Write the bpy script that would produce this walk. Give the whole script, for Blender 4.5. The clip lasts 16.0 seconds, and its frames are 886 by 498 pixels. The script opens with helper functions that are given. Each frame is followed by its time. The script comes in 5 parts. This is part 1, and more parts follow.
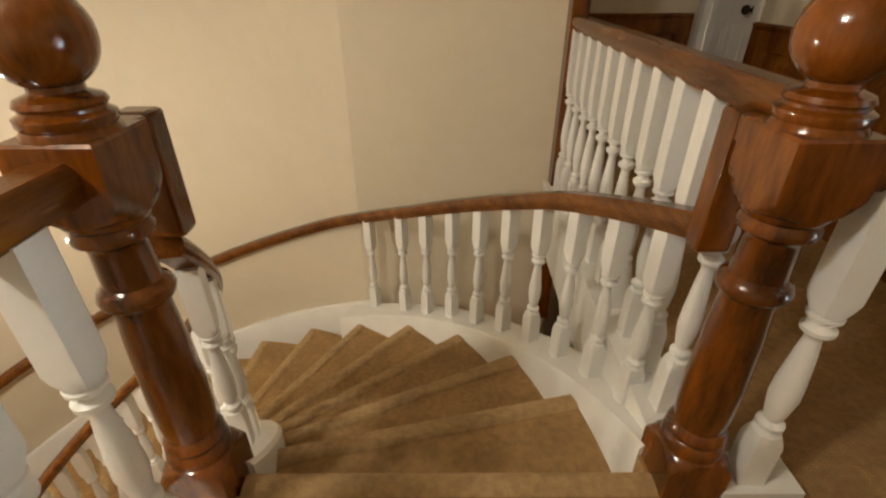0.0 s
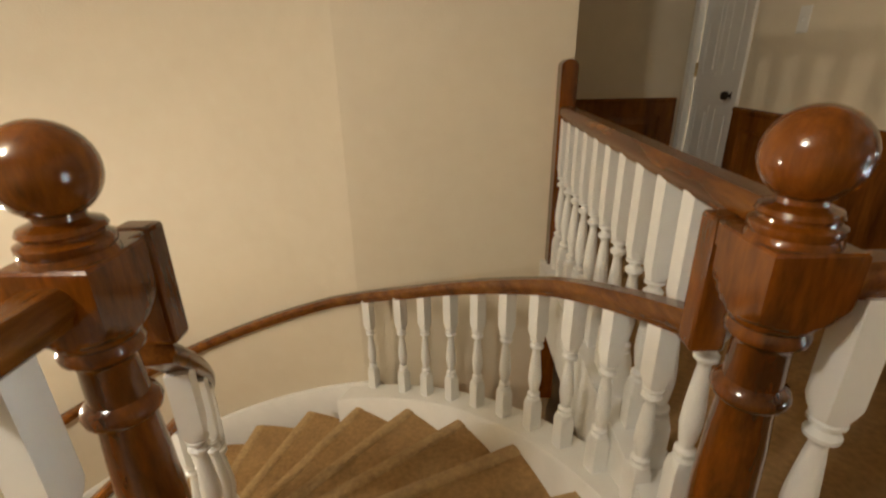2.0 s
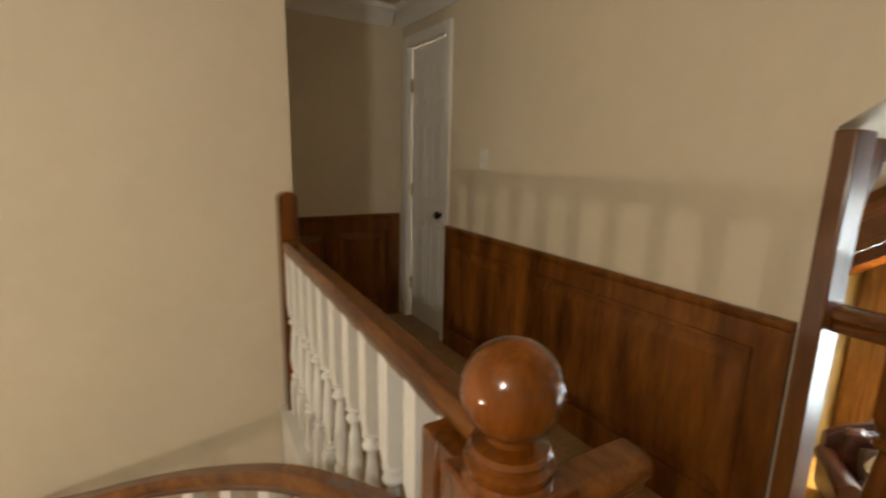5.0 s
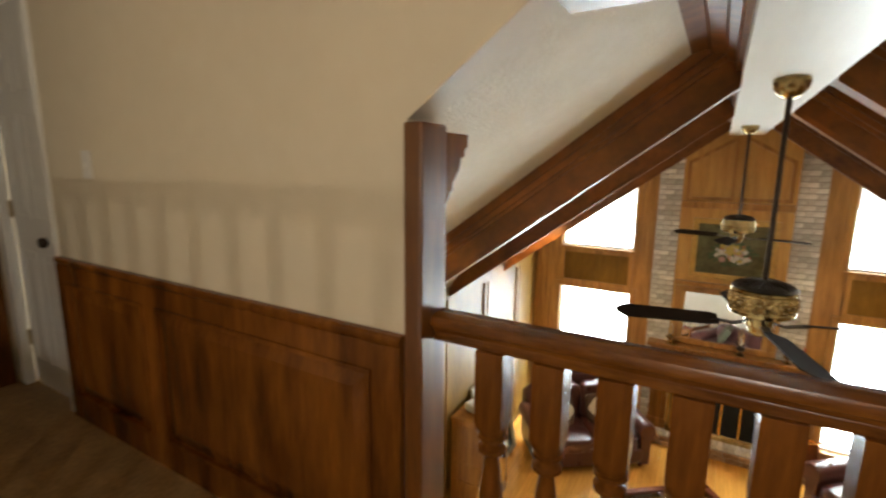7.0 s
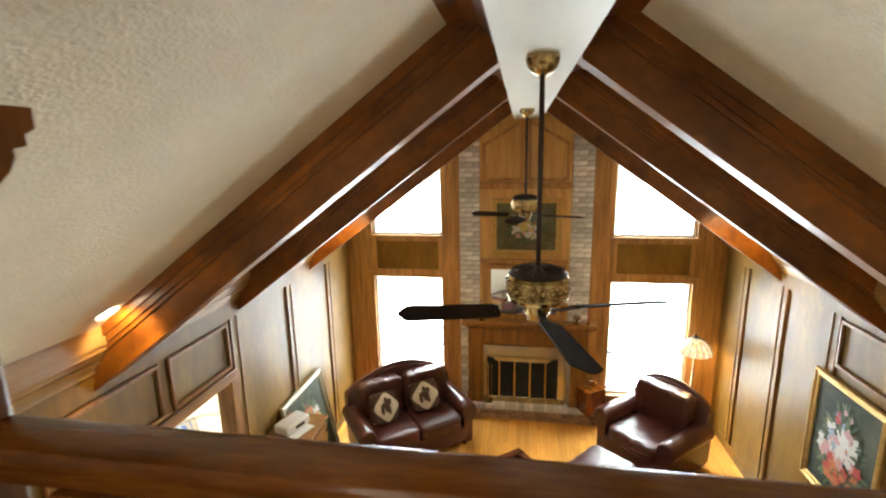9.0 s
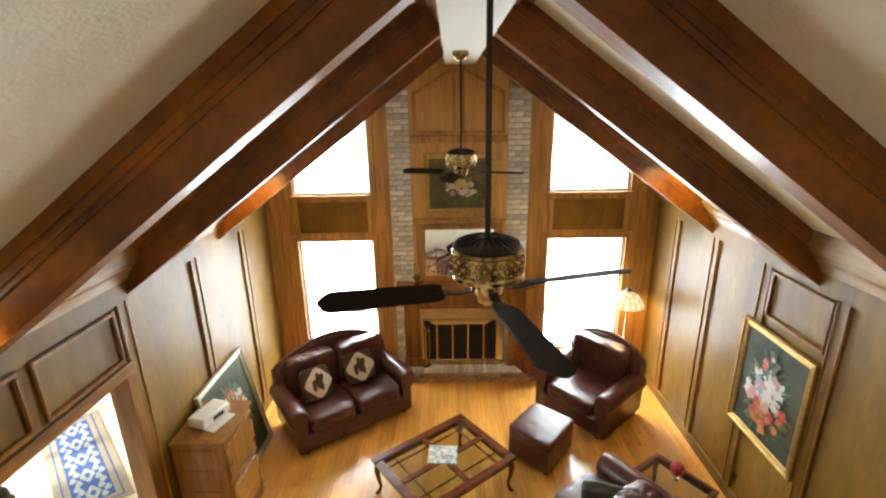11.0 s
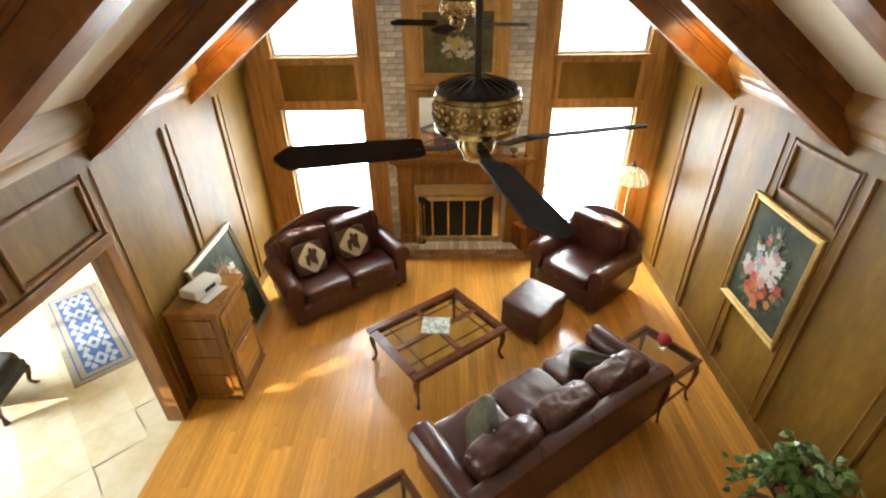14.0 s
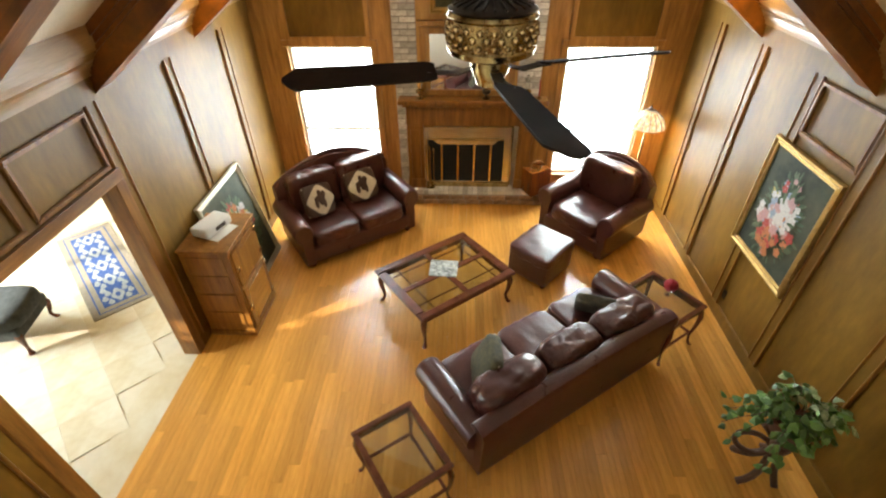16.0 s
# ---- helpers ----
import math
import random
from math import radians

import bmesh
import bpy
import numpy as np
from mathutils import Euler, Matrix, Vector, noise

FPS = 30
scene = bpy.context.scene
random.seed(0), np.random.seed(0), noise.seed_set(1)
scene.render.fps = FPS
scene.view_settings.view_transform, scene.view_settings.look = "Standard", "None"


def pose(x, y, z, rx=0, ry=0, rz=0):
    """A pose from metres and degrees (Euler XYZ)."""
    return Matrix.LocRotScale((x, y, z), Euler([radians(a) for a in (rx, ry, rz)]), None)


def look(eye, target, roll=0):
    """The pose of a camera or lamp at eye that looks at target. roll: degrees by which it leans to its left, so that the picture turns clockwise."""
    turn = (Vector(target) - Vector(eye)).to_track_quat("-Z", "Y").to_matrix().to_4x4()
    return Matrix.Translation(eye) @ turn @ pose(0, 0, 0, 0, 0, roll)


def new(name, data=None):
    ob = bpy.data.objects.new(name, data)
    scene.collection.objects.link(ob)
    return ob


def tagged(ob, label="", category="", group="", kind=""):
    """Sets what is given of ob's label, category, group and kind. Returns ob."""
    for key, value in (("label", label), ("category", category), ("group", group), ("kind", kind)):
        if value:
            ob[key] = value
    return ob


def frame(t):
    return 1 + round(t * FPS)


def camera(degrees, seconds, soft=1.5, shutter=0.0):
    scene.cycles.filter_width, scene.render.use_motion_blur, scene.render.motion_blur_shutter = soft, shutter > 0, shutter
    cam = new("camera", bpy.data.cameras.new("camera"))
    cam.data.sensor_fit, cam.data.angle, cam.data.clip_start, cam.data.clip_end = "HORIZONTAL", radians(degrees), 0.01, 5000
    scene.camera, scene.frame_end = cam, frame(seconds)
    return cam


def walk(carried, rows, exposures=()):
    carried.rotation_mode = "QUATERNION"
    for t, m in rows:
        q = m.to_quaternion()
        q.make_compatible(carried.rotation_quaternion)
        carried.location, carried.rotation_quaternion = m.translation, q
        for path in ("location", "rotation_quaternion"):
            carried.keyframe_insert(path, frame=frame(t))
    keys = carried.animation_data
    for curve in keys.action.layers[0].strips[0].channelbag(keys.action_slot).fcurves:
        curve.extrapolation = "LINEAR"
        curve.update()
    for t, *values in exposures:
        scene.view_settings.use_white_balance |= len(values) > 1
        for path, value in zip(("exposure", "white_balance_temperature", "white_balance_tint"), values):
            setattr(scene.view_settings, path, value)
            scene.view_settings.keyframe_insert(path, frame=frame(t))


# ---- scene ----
cam = camera(86.8, 16.0, soft=2.2, shutter=0.5)
PATH = [
    (0, (1.004, 0.592, 1.051), (1.008, 2.321, 0.044), -0.1),
    (0.5, (1.014, 0.601, 1.047), (1.006, 2.341, 0.062), -0.3),
    (1, (1.021, 0.606, 1.044), (1.006, 2.381, 0.123), -0.6),
    (1.5, (1.026, 0.609, 1.052), (1.012, 2.435, 0.235), -1.0),
    (2, (1.03, 0.616, 1.122), (1.025, 2.469, 0.369), -1.1),
    (2.5, (1.029, 0.636, 1.188), (1.06, 2.52, 0.517), -0.6),
    (3, (1.017, 0.668, 1.249), (1.131, 2.58, 0.673), 0.2),
    (5.5, (1.337, 0.855, 1.299), (2.543, 2.41, 0.937), 1.1),
    (6, (1.522, 0.836, 1.294), (2.908, 2.232, 0.934), 1.3),
    (6.5, (1.658, 0.779, 1.284), (3.209, 1.99, 0.93), 1.3),
    (7, (1.79, 0.756, 1.281), (3.49, 1.749, 0.928), 0.6),
    (7.5, (1.942, 0.753, 1.281), (3.753, 1.519, 0.918), 0.1),
    (8, (2.064, 0.735, 1.28), (3.949, 1.289, 0.906), -0.6),
    (8.5, (2.189, 0.682, 1.284), (4.108, 1.092, 0.896), -1.0),
    (9, (2.33, 0.596, 1.284), (4.26, 0.923, 0.874), -1.1),
    (11.5, (2.874, 0.664, 1.211), (4.767, 0.648, 0.566), -0.8),
    (12, (2.96, 0.638, 1.167), (4.823, 0.63, 0.438), -1.0),
    (12.5, (2.997, 0.6, 1.145), (4.822, 0.609, 0.327), -1.1),
    (13, (3.009, 0.599, 1.128), (4.792, 0.618, 0.222), -1.0),
    (13.5, (3.003, 0.591, 1.096), (4.743, 0.624, 0.111), -1.1),
    (14, (2.988, 0.595, 1.061), (4.688, 0.637, 0.007), -0.9),
    (14.5, (2.984, 0.599, 1.045), (4.64, 0.65, -0.075), -0.8),
    (15, (2.982, 0.587, 1.03), (4.6, 0.652, -0.143), -0.9),
    (15.5, (2.969, 0.614, 1.018), (4.558, 0.681, -0.194), -0.8),
    (16, (2.95, 0.602, 0.996), (4.527, 0.676, -0.231), -0.7),
]
walk(cam, [(t, look(eye, target, roll)) for t, eye, target, roll in PATH], exposures=((0, 1.515), (16, 1.515)))


# ---- light ----
world = bpy.data.worlds.new("world")
scene.world = world
world.use_nodes = True
wn, wl = world.node_tree.nodes, world.node_tree.links
sky = wn.new("ShaderNodeTexSky")
sky.sky_type, sky.sun_disc = "NISHITA", False
SUN_EL, SUN_AZ = radians(18), (-0.573, 0.82)
sky.sun_elevation, sky.sun_rotation = SUN_EL, math.atan2(SUN_AZ[0], SUN_AZ[1])
wl.new(sky.outputs[0], wn["Background"].inputs[0])
wn["Background"].inputs[1].default_value = 0.055
INDOORS = 0.35                 # strength of lamps and windows against the full sun


def lamp(name, kind, place, watts, colour, aim=None, **more):
    d = bpy.data.lights.new(name, kind)
    d.energy, d.color = watts * (1 if kind == "SUN" else INDOORS), colour
    ob = new(name, d)
    ob.matrix_world = look(place, aim) if aim else Matrix.Translation(place)
    if "size" in more:
        d.shape, d.size, d.size_y = "RECTANGLE", more["size"][0], more["size"][1]
    if "radius" in more:
        d.shadow_soft_size = more["radius"]
    if "cone" in more:
        d.spot_size, d.spot_blend = radians(more["cone"]), 0.6
    return ob


sun_dir = Vector((SUN_AZ[0], SUN_AZ[1], math.tan(SUN_EL)))
sun = lamp("sun", "SUN", (0, 0, 20), 5.0, (1, 0.93, 0.82), tuple(Vector((0, 0, 20)) - sun_dir))
sun.data.angle = radians(0.5)
WARM, SOFT, DAY = (1.0, 0.72, 0.36), (1.0, 0.88, 0.71), (0.86, 0.98, 1.0)
# sky light standing in the window openings
for y in (2.30, -1.24):
    lamp("window_sky", "AREA", (9.33, y, -1.48), 146, DAY, (0, y, -1.48), size=(1.05, 1.7))
    lamp("window_sky", "AREA", (9.33, y, 0.42), 38, DAY, (0, y, 0.2), size=(1.05, 0.75))
lamp("breakfast_sky", "AREA", (5.6, 8.0, -1.3), 250, DAY, (6.2, 6.2, -2.75), size=(3.4, 1.4)).data.spread = radians(80)
STAIR_LAMP, LOFT_LAMP = (-1.15, 1.9, 0.14), (-0.4, 0.3, 2.14)
lamp("stair_pendant_light", "POINT", STAIR_LAMP, 42, SOFT, radius=0.05)
lamp("loft_light", "POINT", LOFT_LAMP, 82, (1.0, 0.93, 0.82), radius=0.12)

# ---- materials ----
MATS = {}


def mat(name, colour, rough=0.5, metal=0.0, vary=0.0, scale=6.0, stretch=(1, 1, 1), bump=0.0, bump_scale=60.0,
        colour2=None, coat=0.0, random_tint=0.0, fine=0.0, rough_vary=0.0, spec=0.5):
    """A procedural surface: two scales of colour variation, fine relief and uneven gloss."""
    m = bpy.data.materials.new(name)
    m.use_nodes = True
    n, l = m.node_tree.nodes, m.node_tree.links
    b = n["Principled BSDF"]
    b.inputs["Roughness"].default_value, b.inputs["Metallic"].default_value = rough, metal
    b.inputs["Specular IOR Level"].default_value = spec
    if coat:
        b.inputs["Coat Weight"].default_value, b.inputs["Coat Roughness"].default_value = coat, 0.12
    tc, mp = n.new("ShaderNodeTexCoord"), n.new("ShaderNodeMapping")
    mp.inputs["Scale"].default_value = stretch
    l.new(tc.outputs["Object"], mp.inputs[0])
    c1 = (*colour, 1)
    c2 = (*(colour2 or [max(0, c * (1 - vary)) for c in colour]), 1)
    big = n.new("ShaderNodeTexNoise")
    big.inputs["Scale"].default_value, big.inputs["Detail"].default_value = scale, 6
    big.inputs["Roughness"].default_value = 0.65
    l.new(mp.outputs[0], big.inputs["Vector"])
    ramp = n.new("ShaderNodeValToRGB")
    ramp.color_ramp.elements[0].position, ramp.color_ramp.elements[1].position = 0.32, 0.68
    ramp.color_ramp.elements[0].color, ramp.color_ramp.elements[1].color = c2, c1
    l.new(big.outputs["Fac"], ramp.inputs[0])
    out = ramp.outputs[0]
    if fine:
        sm = n.new("ShaderNodeTexNoise")
        sm.inputs["Scale"].default_value, sm.inputs["Detail"].default_value = scale * 9, 3
        l.new(mp.outputs[0], sm.inputs["Vector"])
        mix = n.new("ShaderNodeMix")
        mix.data_type, mix.blend_type = "RGBA", "OVERLAY"
        mix.inputs[0].default_value = fine
        l.new(out, mix.inputs[6]), l.new(sm.outputs["Fac"], mix.inputs[7])
        out = mix.outputs[2]
    if random_tint:
        info, hsv, mr = n.new("ShaderNodeObjectInfo"), n.new("ShaderNodeHueSaturation"), n.new("ShaderNodeMapRange")
        mr.inputs["To Min"].default_value, mr.inputs["To Max"].default_value = 1 - random_tint, 1 + random_tint
        l.new(info.outputs["Random"], mr.inputs["Value"]), l.new(mr.outputs[0], hsv.inputs["Value"])
        l.new(out, hsv.inputs["Color"])
        out = hsv.outputs[0]
    l.new(out, b.inputs["Base Color"])
    if rough_vary:
        mr = n.new("ShaderNodeMapRange")
        mr.inputs["To Min"].default_value, mr.inputs["To Max"].default_value = rough - rough_vary, rough + rough_vary
        l.new(big.outputs["Fac"], mr.inputs["Value"]), l.new(mr.outputs[0], b.inputs["Roughness"])
    if bump:
        bn, bp = n.new("ShaderNodeTexNoise"), n.new("ShaderNodeBump")
        bn.inputs["Scale"].default_value, bn.inputs["Detail"].default_value = bump_scale, 4
        l.new(mp.outputs[0], bn.inputs["Vector"])
        bp.inputs["Strength"].default_value, bp.inputs["Distance"].default_value = bump, 0.01
        l.new(bn.outputs["Fac"], bp.inputs["Height"]), l.new(bp.outputs[0], b.inputs["Normal"])
    MATS[name] = m
    return m


def glow(name, colour, strength):
    m = mat(name, colour, 0.5)
    b = m.node_tree.nodes["Principled BSDF"]
    b.inputs["Emission Color"].default_value, b.inputs["Emission Strength"].default_value = (*colour, 1), strength * INDOORS
    return m


def glass(name, tint=(1, 1, 1), rough=0.0):
    m = mat(name, tint, rough)
    b = m.node_tree.nodes["Principled BSDF"]
    b.inputs["Transmission Weight"].default_value, b.inputs["IOR"].default_value = 1.0, 1.45
    return m


GRAIN_X, GRAIN_Y, GRAIN_Z = (0.6, 7, 7), (7, 0.6, 7), (7, 7, 0.6)
PAINT = mat("beige_wall_paint", (0.70, 0.62, 0.475), 0.6, vary=0.05, scale=1.2, bump=0.12, bump_scale=90, fine=0.06)
PLASTER = mat("textured_ceiling_paint", (0.72, 0.64, 0.50), 0.75, vary=0.09, scale=2.5, bump=0.5, bump_scale=70, fine=0.12)
WHITE = mat("white_gloss_paint", (0.84, 0.83, 0.79), 0.32, vary=0.05, scale=8, bump=0.05, bump_scale=40)
IVORY = mat("ivory_ridge_paint", (0.72, 0.72, 0.66), 0.4, vary=0.06, scale=3, stretch=GRAIN_X, bump=0.08)
NEWEL = mat("dark_stained_oak", (0.25, 0.070, 0.005), 0.14, colour2=(0.032, 0.008, 0.001), scale=2.4, stretch=(4, 4, 0.9), bump=0.04, fine=0.3, spec=0.5, coat=0.35)
RAIL_Y = mat("stained_rail_oak", (0.22, 0.078, 0.010), 0.22, colour2=(0.075, 0.020, 0.003), scale=2.6, stretch=(6, 0.9, 6), bump=0.05, fine=0.35, spec=0.45)
WAINS = mat("wainscot_walnut", (0.25, 0.086, 0.011), 0.27, colour2=(0.075, 0.022, 0.004), scale=1.7, stretch=(4, 4, 0.6), bump=0.06, fine=0.35, spec=0.4)
PANEL = mat("wall_panel_birch", (0.235, 0.124, 0.017), 0.46, colour2=(0.120, 0.057, 0.006), scale=1.3, stretch=(2, 2, 0.6), bump=0.03, fine=0.25, rough_vary=0.07, spec=0.26)
TRIM = mat("chestnut_trim", (0.32, 0.140, 0.027), 0.29, colour2=(0.13, 0.050, 0.010), scale=2.5, stretch=GRAIN_Z, bump=0.05, fine=0.3, spec=0.45)
TRIM_X = mat("chestnut_trim_long", (0.32, 0.140, 0.027), 0.30, colour2=(0.13, 0.050, 0.010), scale=2.5, stretch=GRAIN_X, bump=0.05, fine=0.3, spec=0.45)
CORNICE = mat("pale_cornice_wood", (0.40, 0.235, 0.085), 0.34, colour2=(0.27, 0.145, 0.045), scale=2.2, stretch=GRAIN_X, bump=0.05, fine=0.25, spec=0.45)
BEAM = mat("beam_mahogany", (0.27, 0.088, 0.008), 0.36, colour2=(0.080, 0.022, 0.002), scale=2.0, stretch=(7, 1, 1), bump=0.06, fine=0.3, spec=0.36)
PLANK = mat("honey_oak_plank", (0.70, 0.34, 0.068), 0.23, colour2=(0.54, 0.24, 0.044), scale=2.2, stretch=(0.8, 12, 12), coat=0.2, random_tint=0.17, bump=0.03, fine=0.3, rough_vary=0.05)
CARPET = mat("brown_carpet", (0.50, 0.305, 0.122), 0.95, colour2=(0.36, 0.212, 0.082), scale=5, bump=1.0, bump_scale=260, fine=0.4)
# carpet lightened for the nosings: the light on the step edges is in the colour
PILE = mat("edge_lit_carpet_pile", (0.62, 0.41, 0.19), 0.95, vary=0.25, scale=5, bump=1.0, bump_scale=260, fine=0.4)
LEATHER = mat("oxblood_leather", (0.088, 0.028, 0.022), 0.29, colour2=(0.062, 0.019, 0.015), scale=7, bump=0.22, bump_scale=34, rough_vary=0.05, fine=0.12, spec=0.55)
BRASS = mat("polished_brass", (0.62, 0.47, 0.22), 0.25, 1.0, vary=0.6, scale=26)
BRONZE = mat("dark_bronze", (0.06, 0.045, 0.035), 0.35, 0.8, vary=0.3, scale=10)
BLADE = mat("dark_fan_blade", (0.030, 0.020, 0.015), 0.7, vary=0.35, scale=5, spec=0.03)
SATIN = mat("satin_brass", (0.62, 0.58, 0.46), 0.26, 1.0, vary=0.25, scale=12)
IRON = mat("black_iron", (0.02, 0.02, 0.02), 0.5, 0.5, vary=0.3)
SOOT = mat("soot_black", (0.012, 0.012, 0.012), 0.9, vary=0.4)
BRICK = mat("pale_reused_brick", (0.70, 0.69, 0.66), 0.85, colour2=(0.48, 0.45, 0.42), scale=5, random_tint=0.32, bump=0.5, bump_scale=80, fine=0.3)
MORTAR = mat("grey_mortar", (0.36, 0.34, 0.31), 0.95, vary=0.15, scale=20, bump=0.4)
TILE = mat("cream_stone_tile", (0.74, 0.69, 0.58), 0.3, colour2=(0.60, 0.49, 0.30), scale=1.6, random_tint=0.04, bump=0.05, fine=0.15)
GROUT = mat("sand_grout", (0.70, 0.63, 0.50), 0.9, vary=0.1)
POST = mat("varnished_post_wood", (0.23, 0.082, 0.012), 0.34, colour2=(0.085, 0.027, 0.005), scale=1.7, stretch=(4, 4, 0.6), bump=0.03, fine=0.3, spec=0.6, coat=0.2)
# chestnut trim made lighter; spot glow and window flare are put into the colour
WINDOW_WOOD = mat("flare_lightened_chestnut", (0.50, 0.255, 0.066), 0.34, colour2=(0.22, 0.098, 0.023), scale=2.2, stretch=GRAIN_Z, bump=0.05, fine=0.3, spec=0.45)
CHIMNEY_OAK = mat("pale_golden_oak", (0.62, 0.36, 0.105), 0.34, colour2=(0.42, 0.215, 0.052), scale=2.0, stretch=GRAIN_Z, bump=0.05, fine=0.3, spec=0.45)
GLASS = glass("clear_glass")
SMOKED = glass("smoked_table_glass", (0.62, 0.64, 0.60))
HEARTH_BRICK = mat("brown_hearth_brick", (0.42, 0.27, 0.15), 0.85, colour2=(0.24, 0.14, 0.075), scale=5, random_tint=0.35, bump=0.5, bump_scale=80, fine=0.3)
GOLD = mat("gilt_frame", (0.62, 0.40, 0.13), 0.35, 0.7, vary=0.35, scale=20, bump=0.2, bump_scale=90)
MIRROR = mat("mirror_silver", (0.85, 0.86, 0.86), 0.03, 1.0)
OAK = mat("golden_oak", (0.36, 0.160, 0.027), 0.32, colour2=(0.19, 0.072, 0.011), scale=2.6, stretch=GRAIN_Z, bump=0.06, fine=0.3, spec=0.45)
CHERRY = mat("cherry_table_wood", (0.17, 0.048, 0.018), 0.24, colour2=(0.085, 0.022, 0.010), scale=3, stretch=(3, 3, 3), coat=0.5, fine=0.2)
PLASTIC = mat("white_plastic", (0.75, 0.73, 0.68), 0.4, vary=0.04)
BULB = glow("lit_bulb", (1.0, 0.80, 0.55), 40)

# ---- building helpers ----


def add_box(bm, lo, hi):
    v = [bm.verts.new((x, y, z)) for x in (lo[0], hi[0]) for y in (lo[1], hi[1]) for z in (lo[2], hi[2])]
    for f in ((0, 1, 3, 2), (4, 6, 7, 5), (0, 4, 5, 1), (2, 3, 7, 6), (0, 2, 6, 4), (1, 5, 7, 3)):
        bm.faces.new([v[i] for i in f])
    return v


BOXED = set()


def box(lo, hi, bevel=0.0, seg=2):
    bm = bmesh.new()
    BOXED.add(bm)
    add_box(bm, lo, hi)
    if bevel:
        bmesh.ops.bevel(bm, geom=bm.edges[:], offset=bevel, segments=seg, affect="EDGES", profile=0.5)
    return bm


def add_prism(bm, pts, axis, a, b):
    """Extrudes the outline pts along an axis; pts are the other two coordinates in x, y, z order."""
    def at(p, c):
        return {"x": (c, p[0], p[1]), "y": (p[0], c, p[1]), "z": (p[0], p[1], c)}[axis]
    lo, hi = [bm.verts.new(at(p, a)) for p in pts], [bm.verts.new(at(p, b)) for p in pts]
    bm.faces.new(lo), bm.faces.new(hi[::-1])
    for i in range(len(pts)):
        j = (i + 1) % len(pts)
        bm.faces.new((lo[i], lo[j], hi[j], hi[i]))


def prism(pts, axis, a, b):
    bm = bmesh.new()
    add_prism(bm, pts, axis, a, b)
    return bm


def add_lathe(bm, prof, seg=20, x=0.0, y=0.0, close=True):
    rings = [[bm.verts.new((x + r * math.cos(2 * math.pi * k / seg), y + r * math.sin(2 * math.pi * k / seg), z))
              for k in range(seg)] for r, z in prof]
    for a, b in zip(rings, rings[1:]):
        for k in range(seg):
            j = (k + 1) % seg
            bm.faces.new((a[k], a[j], b[j], b[k]))
    if close:
        bm.faces.new(rings[0][::-1]), bm.faces.new(rings[-1])


def lathe(prof, seg=20, x=0.0, y=0.0):
    bm = bmesh.new()
    add_lathe(bm, prof, seg, x, y)
    return bm


def add_sweep(bm, path, prof, plumb=True, closed=False):
    """Carries the outline prof (side, up) along the path."""
    path = [Vector(p) for p in path]
    rings = []
    for i, p in enumerate(path):
        t = path[min(i + 1, len(path) - 1)] - path[max(i - 1, 0)]
        if closed:
            t = path[(i + 1) % len(path)] - path[i - 1]
        side = t.cross(Vector((0, 0, 1)))
        side = side.normalized() if side.length > 1e-5 else Vector((1, 0, 0))
        up = Vector((0, 0, 1)) if plumb else side.cross(t).normalized()
        rings.append([bm.verts.new(p + side * u + up * v) for u, v in prof])
    n = len(prof)
    pairs = list(zip(rings, rings[1:])) + ([(rings[-1], rings[0])] if closed else [])
    for a, b in pairs:
        for k in range(n):
            j = (k + 1) % n
            bm.faces.new((a[k], a[j], b[j], b[k]))
    if not closed:
        bm.faces.new(rings[0][::-1]), bm.faces.new(rings[-1])


def sweep(path, prof, plumb=True, closed=False):
    bm = bmesh.new()
    add_sweep(bm, path, prof, plumb, closed)
    return bm


def tube(path, r, seg=8):
    return sweep(path, [(r * math.cos(2 * math.pi * k / seg), r * math.sin(2 * math.pi * k / seg)) for k in range(seg)], plumb=False)


def mesh_of(bm, name, material, smooth=True, angle=38):
    bmesh.ops.recalc_face_normals(bm, faces=bm.faces[:])
    me = bpy.data.meshes.new(name)
    bm.faces.index_update()
    flat = [f.index for f in bm.faces if max(abs(c) for c in f.normal) > 0.9999] if bm in BOXED else []
    BOXED.discard(bm)
    bm.to_mesh(me)
    bm.free()
    me.materials.append(material)
    if smooth:
        me.shade_smooth()
        me.set_sharp_from_angle(angle=radians(angle))
        for f in flat:
            me.polygons[f].use_smooth = False
    return me


def part(name, bm, material, parent=None, label="", at=None, smooth=True):
    ob = new(name, mesh_of(bm, name, material, smooth) if isinstance(bm, bmesh.types.BMesh) else bm)
    if parent:
        ob.parent = parent
    if at is not None:
        ob.matrix_basis = at
    if label:
        tagged(ob, label)
    return ob


def structure(name, bm, material, label, category):
    return tagged(part(name, bm, material), label, category, kind="structure")


def thing(name, label, category, m=None, group=""):
    ob = new(name)
    ob.empty_display_size = 0.1
    if m is not None:
        ob.matrix_basis = m
    return tagged(ob, label, category, group)


# ---- plan ----
F = -2.75                      # great room floor; the loft floor is 0
YL, YR, YC = 3.25, -2.20, 0.525
XF = 9.14                      # fireplace wall
XW = 2.78                      # loft wall
SLOPE, RIDGE = 0.73, 2.156
CEIL = 2.32


def roof(y):
    return RIDGE - SLOPE * abs(y - YC)


